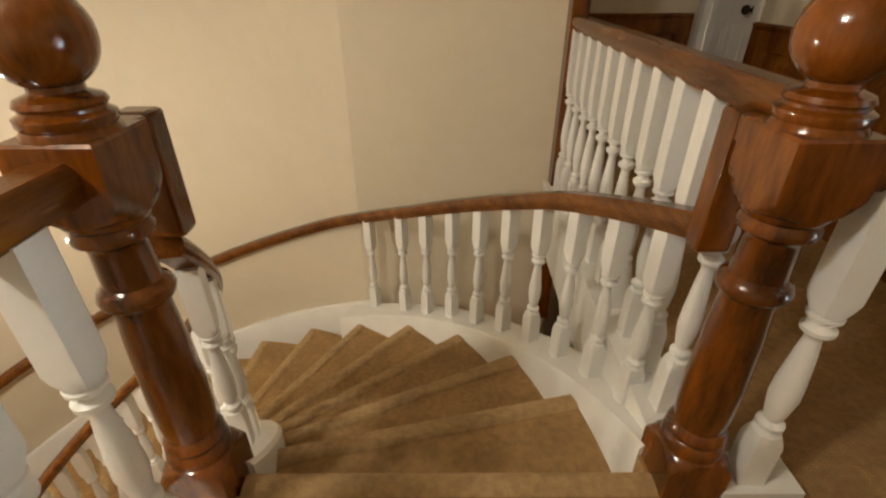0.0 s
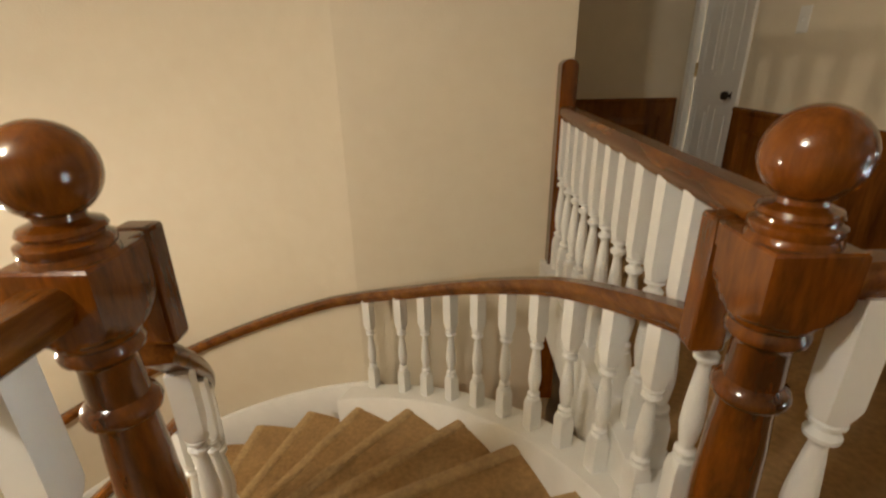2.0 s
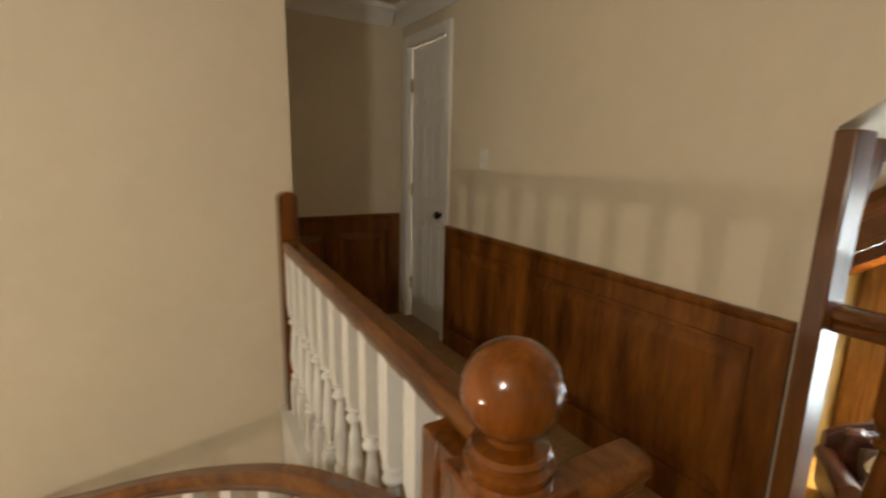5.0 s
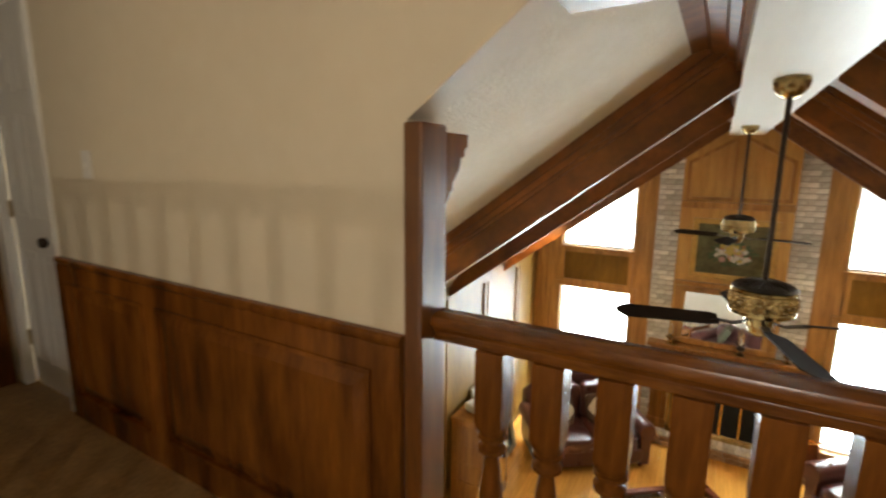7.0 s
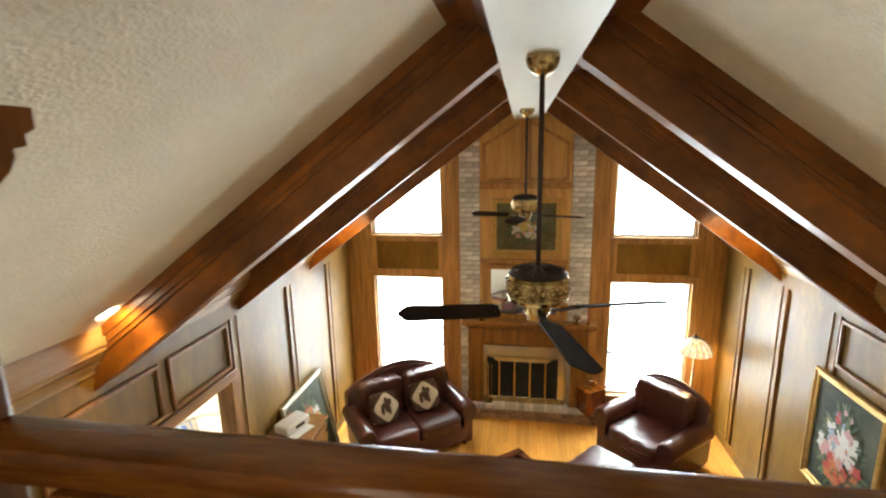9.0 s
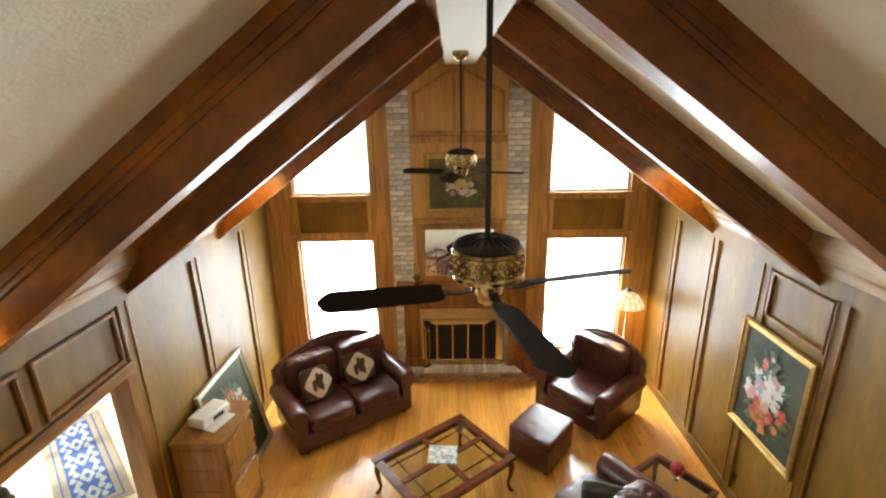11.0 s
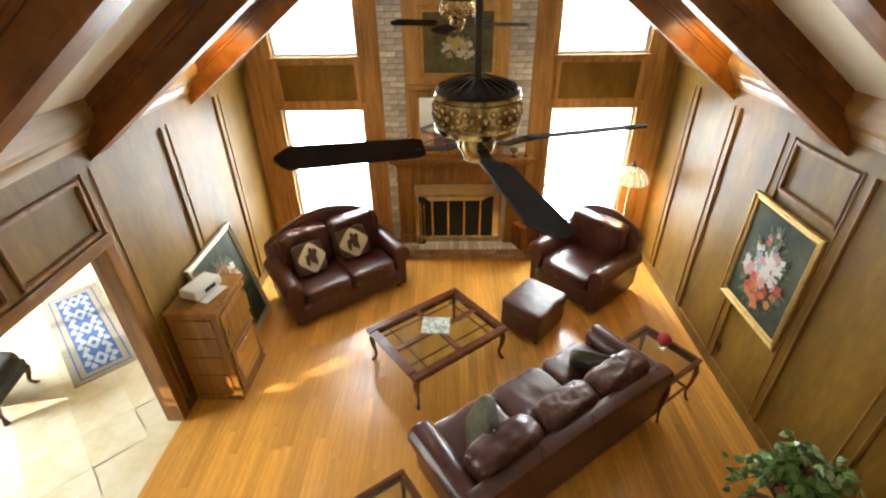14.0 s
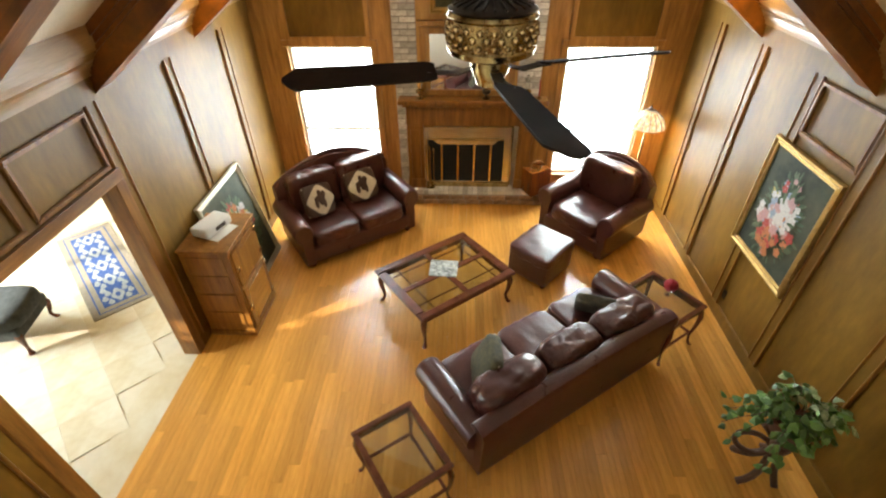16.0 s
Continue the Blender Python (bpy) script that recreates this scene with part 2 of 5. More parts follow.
# ---- floors ----
floor = structure("floor", box((-3.0, YR - 0.1, F - 0.2), (XF + 0.15, YL, F - 0.008)), GROUT, "honey oak strip floor of the great room", "floor")
floor_breakfast = structure("floor_breakfast", box((2.9, YL, F - 0.2), (XF + 0.1, 8.3, F - 0.008)), GROUT, "cream stone tile floor of the bright breakfast room", "floor")
floor_hall = structure("floor_hall", box((-3.0, YL, F - 0.2), (2.9, 4.4, F)), PLANK, "honey oak floor of the lower hall", "floor")
bm = bmesh.new()
add_box(bm, (0.38, YR, -0.28), (3.06, 1.25, 0))
add_box(bm, (1.66, 1.25, -0.28), (2.90, 4.30, 0))
add_box(bm, (1.50, 1.25, -0.28), (1.66, 1.36, 0))
add_box(bm, (0.54, 1.25, -0.28), (1.50, 1.275, 0))
loft_floor = structure("floor_loft", bm, CARPET, "brown cut pile carpet of the loft and walkway", "carpet floor")

# ---- walls ----
bm = bmesh.new()
add_box(bm, (XW, 1.44, 0), (XW + 0.12, 3.53, CEIL))
add_box(bm, (XW, 3.53, 2.05), (XW + 0.12, 4.13, CEIL))
add_box(bm, (XW, 4.13, 0), (XW + 0.12, 4.34, CEIL))
add_box(bm, (XW, YR, 0), (XW + 0.12, -0.39, CEIL))
add_prism(bm, [(1.44, roof(1.44) - 0.095), (YC, RIDGE - 0.095), (-0.39, roof(-0.39) - 0.095), (-0.39, CEIL), (1.44, CEIL)], "x", XW, XW + 0.12)
add_box(bm, (XW + 0.005, YR, F), (XW + 0.12, 4.34, -0.28))
wall_loft = structure("wall_loft", bm, PAINT, "beige painted loft wall with a gable opening", "wall")
structure("trim_loft_header", prism([(YC - 0.56, 1.62), (YC + 0.56, 1.62), (YC + 0.03, RIDGE - 0.12), (YC - 0.03, RIDGE - 0.12)], "x", XW - 0.05, XW + 0.128), BEAM, "mahogany stained header across the peak of the loft opening", "beam")
structure("wall_hall_end", box((1.57, 4.22, -0.28), (XW, 4.34, CEIL)), PAINT, "beige painted wall closing the walkway", "wall")
structure("wall_hall_side", box((1.57, 3.20, F), (1.69, 4.22, CEIL)), PAINT, "beige painted wall beside the walkway", "wall")
structure("wall_lower_hall", box((-3.0, 4.34, F), (XW, 4.46, -0.28)), PAINT, "beige painted wall of the lower hall", "wall")
SC, SR = Vector((-0.5, 1.25)), 2.23


def arc(r, a, z=0.0):
    return Vector((SC.x + r * math.cos(radians(a)), SC.y + r * math.sin(radians(a)), z))


a0 = arc(SR, 64)
structure("wall_stair_flat", prism([(1.69, 3.10), (a0.x, a0.y), (a0.x + 0.02, a0.y + 0.13), (1.57, 3.24), (1.57, 3.20), (1.69, 3.20)], "z", F, CEIL), PAINT, "beige painted flat stairwell wall", "wall")
bm = bmesh.new()
outer = [arc(SR + 0.12, 64 + 4 * k) for k in range(31)]
inner = [arc(SR, 64 + 4 * k) for k in range(31)]
for k in range(30):
    add_prism(bm, [inner[k][:2], inner[k + 1][:2], outer[k + 1][:2], outer[k][:2]], "z", F, CEIL)
bmesh.ops.remove_doubles(bm, verts=bm.verts[:], dist=1e-4)
inside = [f for f in bm.faces if all(len(e.link_faces) > 2 for e in f.edges if abs(e.verts[0].co.z - e.verts[1].co.z) > 1) and abs(f.normal.z) < 0.1 and
          abs(math.hypot(f.calc_center_median().x - SC.x, f.calc_center_median().y - SC.y) - SR - 0.06) < 0.01]
bmesh.ops.delete(bm, geom=inside[1:-1] if len(inside) > 2 else [], context="FACES_ONLY")
structure("wall_stair_curved", bm, PAINT, "beige painted curved stairwell wall", "wall")
structure("wall_stair_west", box((-2.86, YR, F), (-2.74, 1.30, CEIL)), PAINT, "beige painted stairwell wall", "wall")
structure("wall_back", box((-2.86, YR - 0.12, F), (XW + 0.12, YR, CEIL)), PAINT, "beige painted wall behind the landing", "wall")

# fireplace wall: plain wall round four openings and the chimney breast
LW0, LW1, RW0, RW1 = 1.76, 2.84, -1.79, -0.69
SILL, HEAD, USILL = -2.37, -0.60, 0.045


def utop(y):
    return roof(y) - 0.07


bm = bmesh.new()
X0, X1 = XF, XF + 0.16
add_prism(bm, [(LW1, F), (YL, F), (YL, roof(YL)), (LW1, roof(LW1))], "x", X0, X1)
add_prism(bm, [(YR, F), (RW0, F), (RW0, roof(RW0)), (YR, roof(YR))], "x", X0, X1)
add_prism(bm, [(RW1, F), (LW0, F), (LW0, roof(LW0)), (YC, RIDGE), (RW1, roof(RW1))], "x", X0, X1)
for a, b in ((LW0, LW1), (RW0, RW1)):
    add_box(bm, (X0, a, F), (X1, b, SILL))
    add_box(bm, (X0, a, HEAD), (X1, b, USILL))
    add_prism(bm, [(a, utop(a)), (b, utop(b)), (b, roof(b)), (a, roof(a))], "x", X0, X1)
wall_far = structure("wall_fireplace", bm, WINDOW_WOOD, "chestnut wood fireplace wall with four windows", "wall")

bm = bmesh.new()
OX0, OX1, OZ = 4.45, 5.96, -0.77
add_box(bm, (XW + 0.12, YL, F), (OX0, YL + 0.12, roof(YL)))
add_box(bm, (OX1, YL, F), (XF + 0.16, YL + 0.12, roof(YL)))
add_box(bm, (OX0, YL, OZ), (OX1, YL + 0.12, roof(YL)))
wall_left = structure("wall_left", bm, PANEL, "birch panelled wall with a wide cased opening", "wall")
wall_right = structure("wall_right", box((XW + 0.12, YR - 0.12, F), (XF + 0.16, YR, roof(YR))), PANEL, "birch panelled wall with dark battens", "wall")

# breakfast room shell
bm = bmesh.new()
for lo, hi in (((2.78, YL + 0.12, F), (2.9, 7.24, -0.3)), ((2.78, 7.87, F), (2.9, 8.2, -0.3)), ((2.78, 7.24, F), (2.9, 7.87, -0.80)), ((2.88, 7.24, -0.74), (2.9, 7.87, -0.69)), ((2.78, 7.24, -0.48), (2.9, 7.87, -0.3))):
    add_box(bm, lo, hi)
add_box(bm, (XF + 0.04, YL + 0.12, F), (XF + 0.16, 8.3, -0.3))
add_box(bm, (2.78, 8.2, F), (3.6, 8.32, -0.3))
add_box(bm, (7.4, 8.2, F), (XF + 0.16, 8.32, -0.3))
add_box(bm, (3.6, 8.2, -0.6), (7.4, 8.32, -0.3))
for x in (4.5, 5.45, 6.4):
    add_box(bm, (x - 0.05, 8.2, F), (x + 0.05, 8.32, -0.6))
structure("wall_breakfast", bm, PAINT, "pale wall of the breakfast room with tall windows", "wall")
structure("ceiling_breakfast", box((2.78, YL + 0.12, -0.3), (XF + 0.16, 8.3, -0.2)), PLASTER, "plain white ceiling of the breakfast room", "ceiling")

# ---- ceilings ----
structure("ceiling_loft", box((-2.9, YR - 0.12, CEIL), (XW + 0.12, 4.46, CEIL + 0.1)), PLASTER, "off-white loft ceiling", "ceiling")
for nm, s, yw in (("ceiling_north", 1, YL), ("ceiling_south", -1, YR)):
    structure(nm, prism([(YC, RIDGE), (yw + 0.12 * s, roof(yw + 0.12 * s)), (yw + 0.12 * s, roof(yw) + 0.12), (YC, RIDGE + 0.14)], "x", XW + 0.12, XF + 0.16),
              PLASTER, "textured off-white sloping vault ceiling", "ceiling")
ridge = structure("ridge_beam", prism([(YC - 0.19, 1.70), (YC + 0.19, 1.70), (YC + 0.19, roof(YC + 0.19)), (YC, RIDGE), (YC - 0.19, roof(YC - 0.19))], "x", XW + 0.13, XF), IVORY,
                  "ivory painted boxed ridge beam", "beam")
RIDGE_MOULD = [(0.191, 1.76), (0.215, 1.76), (0.225, 1.80), (0.26, 1.815), (0.27, 1.84), (0.33, 1.85), (0.345, 1.868), (0.42, RIDGE - SLOPE * 0.42), (0.191, RIDGE - SLOPE * 0.191)]
for side in (1, -1):
    structure("trim_ridge", prism([(YC + side * u, v) for u, v in RIDGE_MOULD], "x", XW + 0.13, XF), BEAM, "mahogany stained moulding beside the ridge beam", "trim")
for x in (4.65, 6.20, 7.75):
    for s in (1, -1):
        yw = YL if s > 0 else YR
        def line(drop, d0=0.19, d1=None):
            d1 = abs(yw - YC)
            return [(YC + s * d0, RIDGE - SLOPE * d0), (yw, RIDGE - SLOPE * d1), (yw, RIDGE - SLOPE * d1 - drop), (YC + s * d0, RIDGE - SLOPE * d0 - drop)]
        bmb = thing("rafter_beam", "mahogany stained boxed rafter with stepped mouldings", "beam", group="rafters")
        bmb["kind"] = "structure"
        part("beam", prism(line(0.325), "x", x, x + 0.20), BEAM, bmb)
        for side in (0, 1):
            for w, d in ((0.045, 0.07), (0.028, 0.12), (0.014, 0.155)):
                xa = x - w if side == 0 else x + 0.2
                part("moulding", prism(line(d), "x", xa, xa + w), BEAM, bmb)
        lo = 0.325
        part("edge_bead", prism([(p[0], p[1] - (0.295 if i < 2 else 0.015)) for i, p in enumerate(line(lo))], "x", x - 0.012, x), BEAM, bmb)

# ---- stairs ----
A0, DA, RISE, NSTEP = 1.3, 11.95, 0.185, 15
R_OUT, R_IN = 2.08, 0.95


def nosing(a):
    return -RISE * (a - A0) / DA


staircase = thing("staircase", "curved staircase with brown carpeted winder steps and white stringers", "staircase")
for i in range(1, NSTEP):
    a, b = A0 + (i - 1) * DA - 2.0, A0 + i * DA - 0.6
    ring = [arc(2.03, a + (b - a) * k / 4)[:2] for k in range(5)] + [arc(0.99, b - (b - a) * k / 4)[:2] for k in range(5)]
    step = part("step", prism(ring, "z", -RISE * i - 0.26, -RISE * i - 0.004), CARPET, staircase)
    roll = [(-0.040, -0.002), (-0.012, 0.006), (0.012, 0.004), (0.022, -0.004), (0.027, -0.018), (0.022, -0.031), (0.010, -0.038), (-0.040, -0.038)]
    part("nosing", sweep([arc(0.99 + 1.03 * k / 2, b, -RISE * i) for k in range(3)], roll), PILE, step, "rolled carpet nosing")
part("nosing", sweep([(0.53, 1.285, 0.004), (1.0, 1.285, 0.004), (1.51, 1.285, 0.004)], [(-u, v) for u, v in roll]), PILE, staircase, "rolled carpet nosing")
for nm, r, w, a, b in (("outer_stringer", 2.085, 0.085, 3, 66), ("wall_skirting", 2.205, 0.022, 62, 180), ("inner_stringer", 0.975, 0.065, 4, 180)):
    path = [arc(r, a + (b - a) * k / 60, nosing(a + (b - a) * k / 60)) for k in range(61)]
    part(nm, sweep(path, [(-w, -0.36), (w, -0.36), (w, 0.05), (w - 0.01, 0.065), (-w + 0.01, 0.065), (-w, 0.05)]), WHITE, staircase, "white painted stringer board")
HAND = [(-0.026, -0.033), (0.026, -0.033), (0.029, -0.018), (0.036, -0.010), (0.038, 0.006), (0.034, 0.022), (0.024, 0.031), (-0.024, 0.031), (-0.034, 0.022), (-0.038, 0.006), (-0.036, -0.010), (-0.029, -0.018)]


def add_square_turned(bm, prof, seg=24, x=0.0, y=0.0):
    """Turned from a square blank: prof rows are (half side, turning radius, z)."""
    rings = []
    for half, rad, z in prof:
        ring = []
        for k in range(seg):
            q = 2 * math.pi * k / seg + math.pi / 4
            r = min(half / max(abs(math.cos(q)), abs(math.sin(q))), rad)
            ring.append(bm.verts.new((x + r * math.cos(q), y + r * math.sin(q), z)))
        rings.append(ring)
    for a, b in zip(rings, rings[1:]):
        for k in range(seg):
            j = (k + 1) % seg
            bm.faces.new((a[k], a[j], b[j], b[k]))
    bm.faces.new(rings[0][::-1]), bm.faces.new(rings[-1])


def baluster_mesh(h, s=0.042, material=WHITE, top=0.26, low=0.24):
    bm = bmesh.new()
    k = s / 2
    add_square_turned(bm, [(k, 2 * k, 0), (k, 1.44 * k, h * low - 0.034), (k, 1.34 * k, h * low - 0.026), (k, 1.22 * k, h * low - 0.014), (k, 0.98 * k, h * low)], 16)
    add_square_turned(bm, [(k, 0.98 * k, h * (1 - top)), (k, 1.22 * k, h * (1 - top) + 0.014), (k, 1.34 * k, h * (1 - top) + 0.026), (k, 1.44 * k, h * (1 - top) + 0.034), (k, 2 * k, h)], 16)
    z0, z1 = h * low, h * (1 - top)
    prof = [(1.0, 0), (0.6, 0.02), (0.95, 0.05), (0.95, 0.08), (0.55, 0.11), (0.72, 0.16), (0.98, 0.32), (0.92, 0.45), (0.66, 0.70), (0.52, 0.80),
            (0.60, 0.83), (1.0, 0.86), (1.02, 0.89), (0.62, 0.92), (0.62, 0.94), (1.05, 0.965), (1.05, 0.985), (0.75, 1.0)]
    add_lathe(bm, [(k * r, z0 + (z1 - z0) * t) for r, t in prof], 16)
    return mesh_of(bm, "baluster", material)


BAL_FULL, BAL_STAIR = baluster_mesh(0.80, 0.054, top=0.36, low=0.22), baluster_mesh(0.635, 0.052, top=0.31, low=0.25)
BAL_LANDING = baluster_mesh(0.735, 0.060, top=0.34, low=0.22)
BALL = [(0.002, -0.073)] + [(0.073 * math.cos(radians(q)), 0.073 * math.sin(radians(q))) for q in range(-75, 90, 11)] + [(0.002, 0.073)]


def newel(parent, x, y, z0=-0.3, ball=True):
    post = thing("newel_post", "", "")
    post.parent = parent
    post.matrix_basis = Matrix.Translation((x, y, 0))
    tagged(post, "dark stained oak newel with a turned shaft")
    bm = bmesh.new()
    add_square_turned(bm, [(0.070, 0.1, z0), (0.070, 0.1, 0.085), (0.070, 0.092, 0.098), (0.070, 0.082, 0.110), (0.070, 0.071, 0.122), (0.070, 0.064, 0.127)], 40)
    part("base_block", bm, NEWEL, post)
    part("shaft", lathe([(0.066, 0.12), (0.068, 0.135), (0.066, 0.15), (0.058, 0.158), (0.064, 0.172), (0.060, 0.186), (0.053, 0.195), (0.057, 0.24), (0.058, 0.32), (0.053, 0.45), (0.048, 0.525), (0.050, 0.54), (0.062, 0.550),
                         (0.065, 0.562), (0.060, 0.575), (0.048, 0.585), (0.046, 0.655), (0.050, 0.668), (0.063, 0.678), (0.065, 0.690), (0.058, 0.704)], 24), NEWEL, post)
    bm = bmesh.new()
    add_lathe(bm, [(0.056, 0.700), (0.062, 0.704), (0.067, 0.712), (0.069, 0.722)], 28)
    part("block_collar", bm, NEWEL, post)
    bm = bmesh.new()
    add_square_turned(bm, [(0.070, 0.064, 0.716), (0.070, 0.071, 0.719), (0.070, 0.080, 0.727), (0.070, 0.089, 0.739), (0.070, 0.097, 0.755), (0.0703, 0.1, 0.770), (0.0703, 0.1, 0.846), (0.066, 0.094, 0.851)], 40)
    part("top_block", bm, NEWEL, post)
    part("cap_ring", lathe([(0.069, 0.845), (0.067, 0.854), (0.062, 0.862), (0.066, 0.868), (0.066, 0.878), (0.056, 0.884), (0.056, 0.889), (0.060, 0.894), (0.056, 0.902), (0.036, 0.910), (0.036, 0.925)], 28), NEWEL, post)
    if ball:
        part("ball", lathe([(r, z + 0.982) for r, z in BALL], 32), NEWEL, post, "glossy turned ball finial")
    return post


stair_rail = thing("stair_balustrade", "white turned balusters under dark oak handrails round the stairs", "balustrade")
NR, NL = (1.578, 1.305), (0.452, 1.29)
newel(stair_rail, *NR), newel(stair_rail, *NL)


def ease(a):
    """How far the outer handrail dips below its slope as it levels off at the newel."""
    return 0.06 * max(0.0, (24 - a) / 18.6) ** 1.2


for r, a, b, nm in ((R_OUT, 5.4, 178, "outer_handrail"), (R_IN, 11, 178, "inner_handrail")):
    path = [arc(r + (0.105 * min(1, max(0, (a + (b - a) * k / 72 - 50) / 18)) if r > 1 else 0), a + (b - a) * k / 72, nosing(a + (b - a) * k / 72) + 0.725 - (ease(a + (b - a) * k / 72) if r > 1 else 0)) for k in range(73)]
    part(nm, sweep(path, HAND), RAIL_Y, stair_rail, "dark stained oak handrail")
for x, y in ((1.565, 1.455), (0.452, 1.45)):
    part("rail_riser", box((x - 0.036, y - 0.03, 0.552 if x > 1 else 0.595), (x + 0.036, y + 0.03, 0.845), 0.010), NEWEL, stair_rail)
    part("rail_fitting", box((x - 0.034, 1.36, 0.79), (x + 0.034, y - 0.028, 0.843), 0.006), NEWEL, stair_rail)
for k in range(10):
    a = 57.8 - 5.4 * k + (2.4 if k == 0 else 0)
    part("baluster", BAL_STAIR, None, stair_rail, at=Matrix.Translation(arc(R_OUT + 0.105 * min(1, max(0, (a - 50) / 18)), a, nosing(a) + 0.063)) @ pose(0, 0, 0, 0, 0, a) @ Matrix.Diagonal((1, 1, 1 - ease(a) / 0.635, 1)))
for k in range(26):
    a = 16 + 6.4 * k
    part("baluster", BAL_STAIR, None, stair_rail, at=Matrix.Translation(arc(R_IN, a, nosing(a) + 0.063)) @ pose(0, 0, 0, 0, 0, a))


def straight_rail(parent, p, q, z=0.862, prof=HAND):
    part("handrail", sweep([(p[0], p[1], z), ((p[0] + q[0]) / 2, (p[1] + q[1]) / 2, z), (q[0], q[1], z)], prof), RAIL_Y, parent, "dark stained oak handrail")


walk_rail = thing("walkway_balustrade", "white turned balusters under a dark oak handrail along the walkway", "balustrade")
PN, PF = Vector((1.60, 1.36)), Vector((1.655, 3.10))
straight_rail(walk_rail, PN, PF)
for k in range(11):
    p = PN.lerp(PF, 0.07 + 0.087 * k)
    part("baluster", BAL_FULL, None, walk_rail, at=Matrix.Translation((p.x, p.y, 0.035)))
part("floor_nosing", prism([(1.535, 1.36), (1.585, 3.10), (1.72, 3.10), (1.67, 1.36)], "z", -0.30, 0.036), WHITE, walk_rail, "white painted nosing board")
bm = prism([(1.612, -0.9), (1.695, -0.9), (1.695, 1.075)] + [(1.6535 + 0.0415 * math.cos(radians(q)), 1.075 + 0.035 * math.sin(radians(q))) for q in range(15, 180, 15)] + [(1.612, 1.075)], "y", 3.03, 3.12)
part("end_post", bm, NEWEL, walk_rail, "dark stained post with a rounded top")
landing = thing("landing_balustrade", "white turned balusters under a dark oak handrail beside the landing", "balustrade")
straight_rail(landing, (NL[0], 1.222), (NL[0], YR), 0.795)
for k in range(20):
    part("baluster", BAL_LANDING, None, landing, at=Matrix.Translation((NL[0], 1.115 - 0.165 * k, 0.03)))
part("floor_nosing", box((0.37, YR, -0.30), (0.54, 1.22, 0.032)), WHITE, landing, "white painted nosing board")
stub = thing("landing_balustrade", "short return of white balusters and dark oak handrail", "balustrade")
straight_rail(stub, (1.643, 1.285), (1.83, 1.285), 0.795)
part("baluster", BAL_LANDING, None, stub, at=Matrix.Translation((1.715, 1.28, 0.03)))
part("floor_nosing", box((1.645, 1.23, 0.0), (1.83, 1.34, 0.032)), WHITE, stub)

# ---- wainscot, door and walkway trim ----


def wainscot(name, run, panels, place):
    """Panelled dado of that run; panels are (start, end) along it. Local x along the run, y into the room."""
    w = thing(name, "walnut stained wainscot with raised panels and a moulded cap", "wainscot", place)
    w["kind"] = "structure"
    part("backing", box((0, 0, 0), (run, 0.012, 0.80)), WAINS, w)
    part("cap", prism([(0, 0.795), (0.022, 0.795), (0.03, 0.806), (0.03, 0.820), (0.022, 0.828), (0, 0.828)], "x", 0, run), WAINS, w)
    edges = [0.0] + [e for p in panels for e in p] + [run]
    for a, b in zip(edges[0::2], edges[1::2]):
        part("stile", box((a, 0.012, 0.0), (b, 0.026, 0.795)), WAINS, w)
    for a, b in panels:
        part("top_rail", box((a, 0.012, 0.715), (b, 0.026, 0.795)), WAINS, w)
        part("base_rail", box((a, 0.012, 0.0), (b, 0.026, 0.13)), WAINS, w)
        bm = bmesh.new()
        for lo, hi in (((a, 0.012, 0.13), (b, 0.034, 0.146)), ((a, 0.012, 0.699), (b, 0.034, 0.715)), ((a, 0.012, 0.146), (a + 0.016, 0.034, 0.699)), ((b - 0.016, 0.012, 0.146), (b, 0.034, 0.699))):
            add_box(bm, lo, hi)
        part("panel_moulding", bm, WAINS, w)
        bm = bmesh.new()
        o = [(a + 0.02, 0.15), (b - 0.02, 0.15), (b - 0.02, 0.695), (a + 0.02, 0.695)]
        i = [(a + 0.07, 0.20), (b - 0.07, 0.20), (b - 0.07, 0.645), (a + 0.07, 0.645)]
        vo, vi = [bm.verts.new((x, 0.013, z)) for x, z in o], [bm.verts.new((x, 0.026, z)) for x, z in i]
        bm.faces.new(vi)
        for k in range(4):
            bm.faces.new((vo[k], vo[(k + 1) % 4], vi[(k + 1) % 4], vi[k]))
        part("raised_panel", bm, WAINS, w, smooth=False)
    return w


wainscot("wainscot", 2.04, [(0.10, 1.19), (1.28, 1.95)], pose(XW, 1.45, 0, 0, 0, 90))
wainscot("wainscot", 1.06, [(0.09, 0.50), (0.58, 0.97)], pose(XW - 0.03, 4.22, 0, 0, 0, 180))
door = thing("door_1", "white painted six panel door, closed, with a dark knob", "door")
door["kind"] = "structure"
slab = part("slab", box((XW + 0.035, 3.552, 0.008), (XW + 0.075, 4.108, 2.035), 0.003), WHITE, door)
for z0, z1 in ((0.16, 0.80), (0.98, 1.52), (1.62, 1.90)):
    for y0, y1 in ((3.62, 3.80), (3.86, 4.04)):
        bm = bmesh.new()
        add_box(bm, (XW + 0.031, y0, z0), (XW + 0.036, y0 + 0.014, z1)), add_box(bm, (XW + 0.031, y1 - 0.014, z0), (XW + 0.036, y1, z1))
        add_box(bm, (XW + 0.031, y0 + 0.014, z0), (XW + 0.036, y1 - 0.014, z0 + 0.014)), add_box(bm, (XW + 0.031, y0 + 0.014, z1 - 0.014), (XW + 0.036, y1 - 0.014, z1))
        add_box(bm, (XW + 0.030, y0 + 0.045, z0 + 0.045), (XW + 0.036, y1 - 0.045, z1 - 0.045))
        part("door_panel", bm, WHITE, slab)
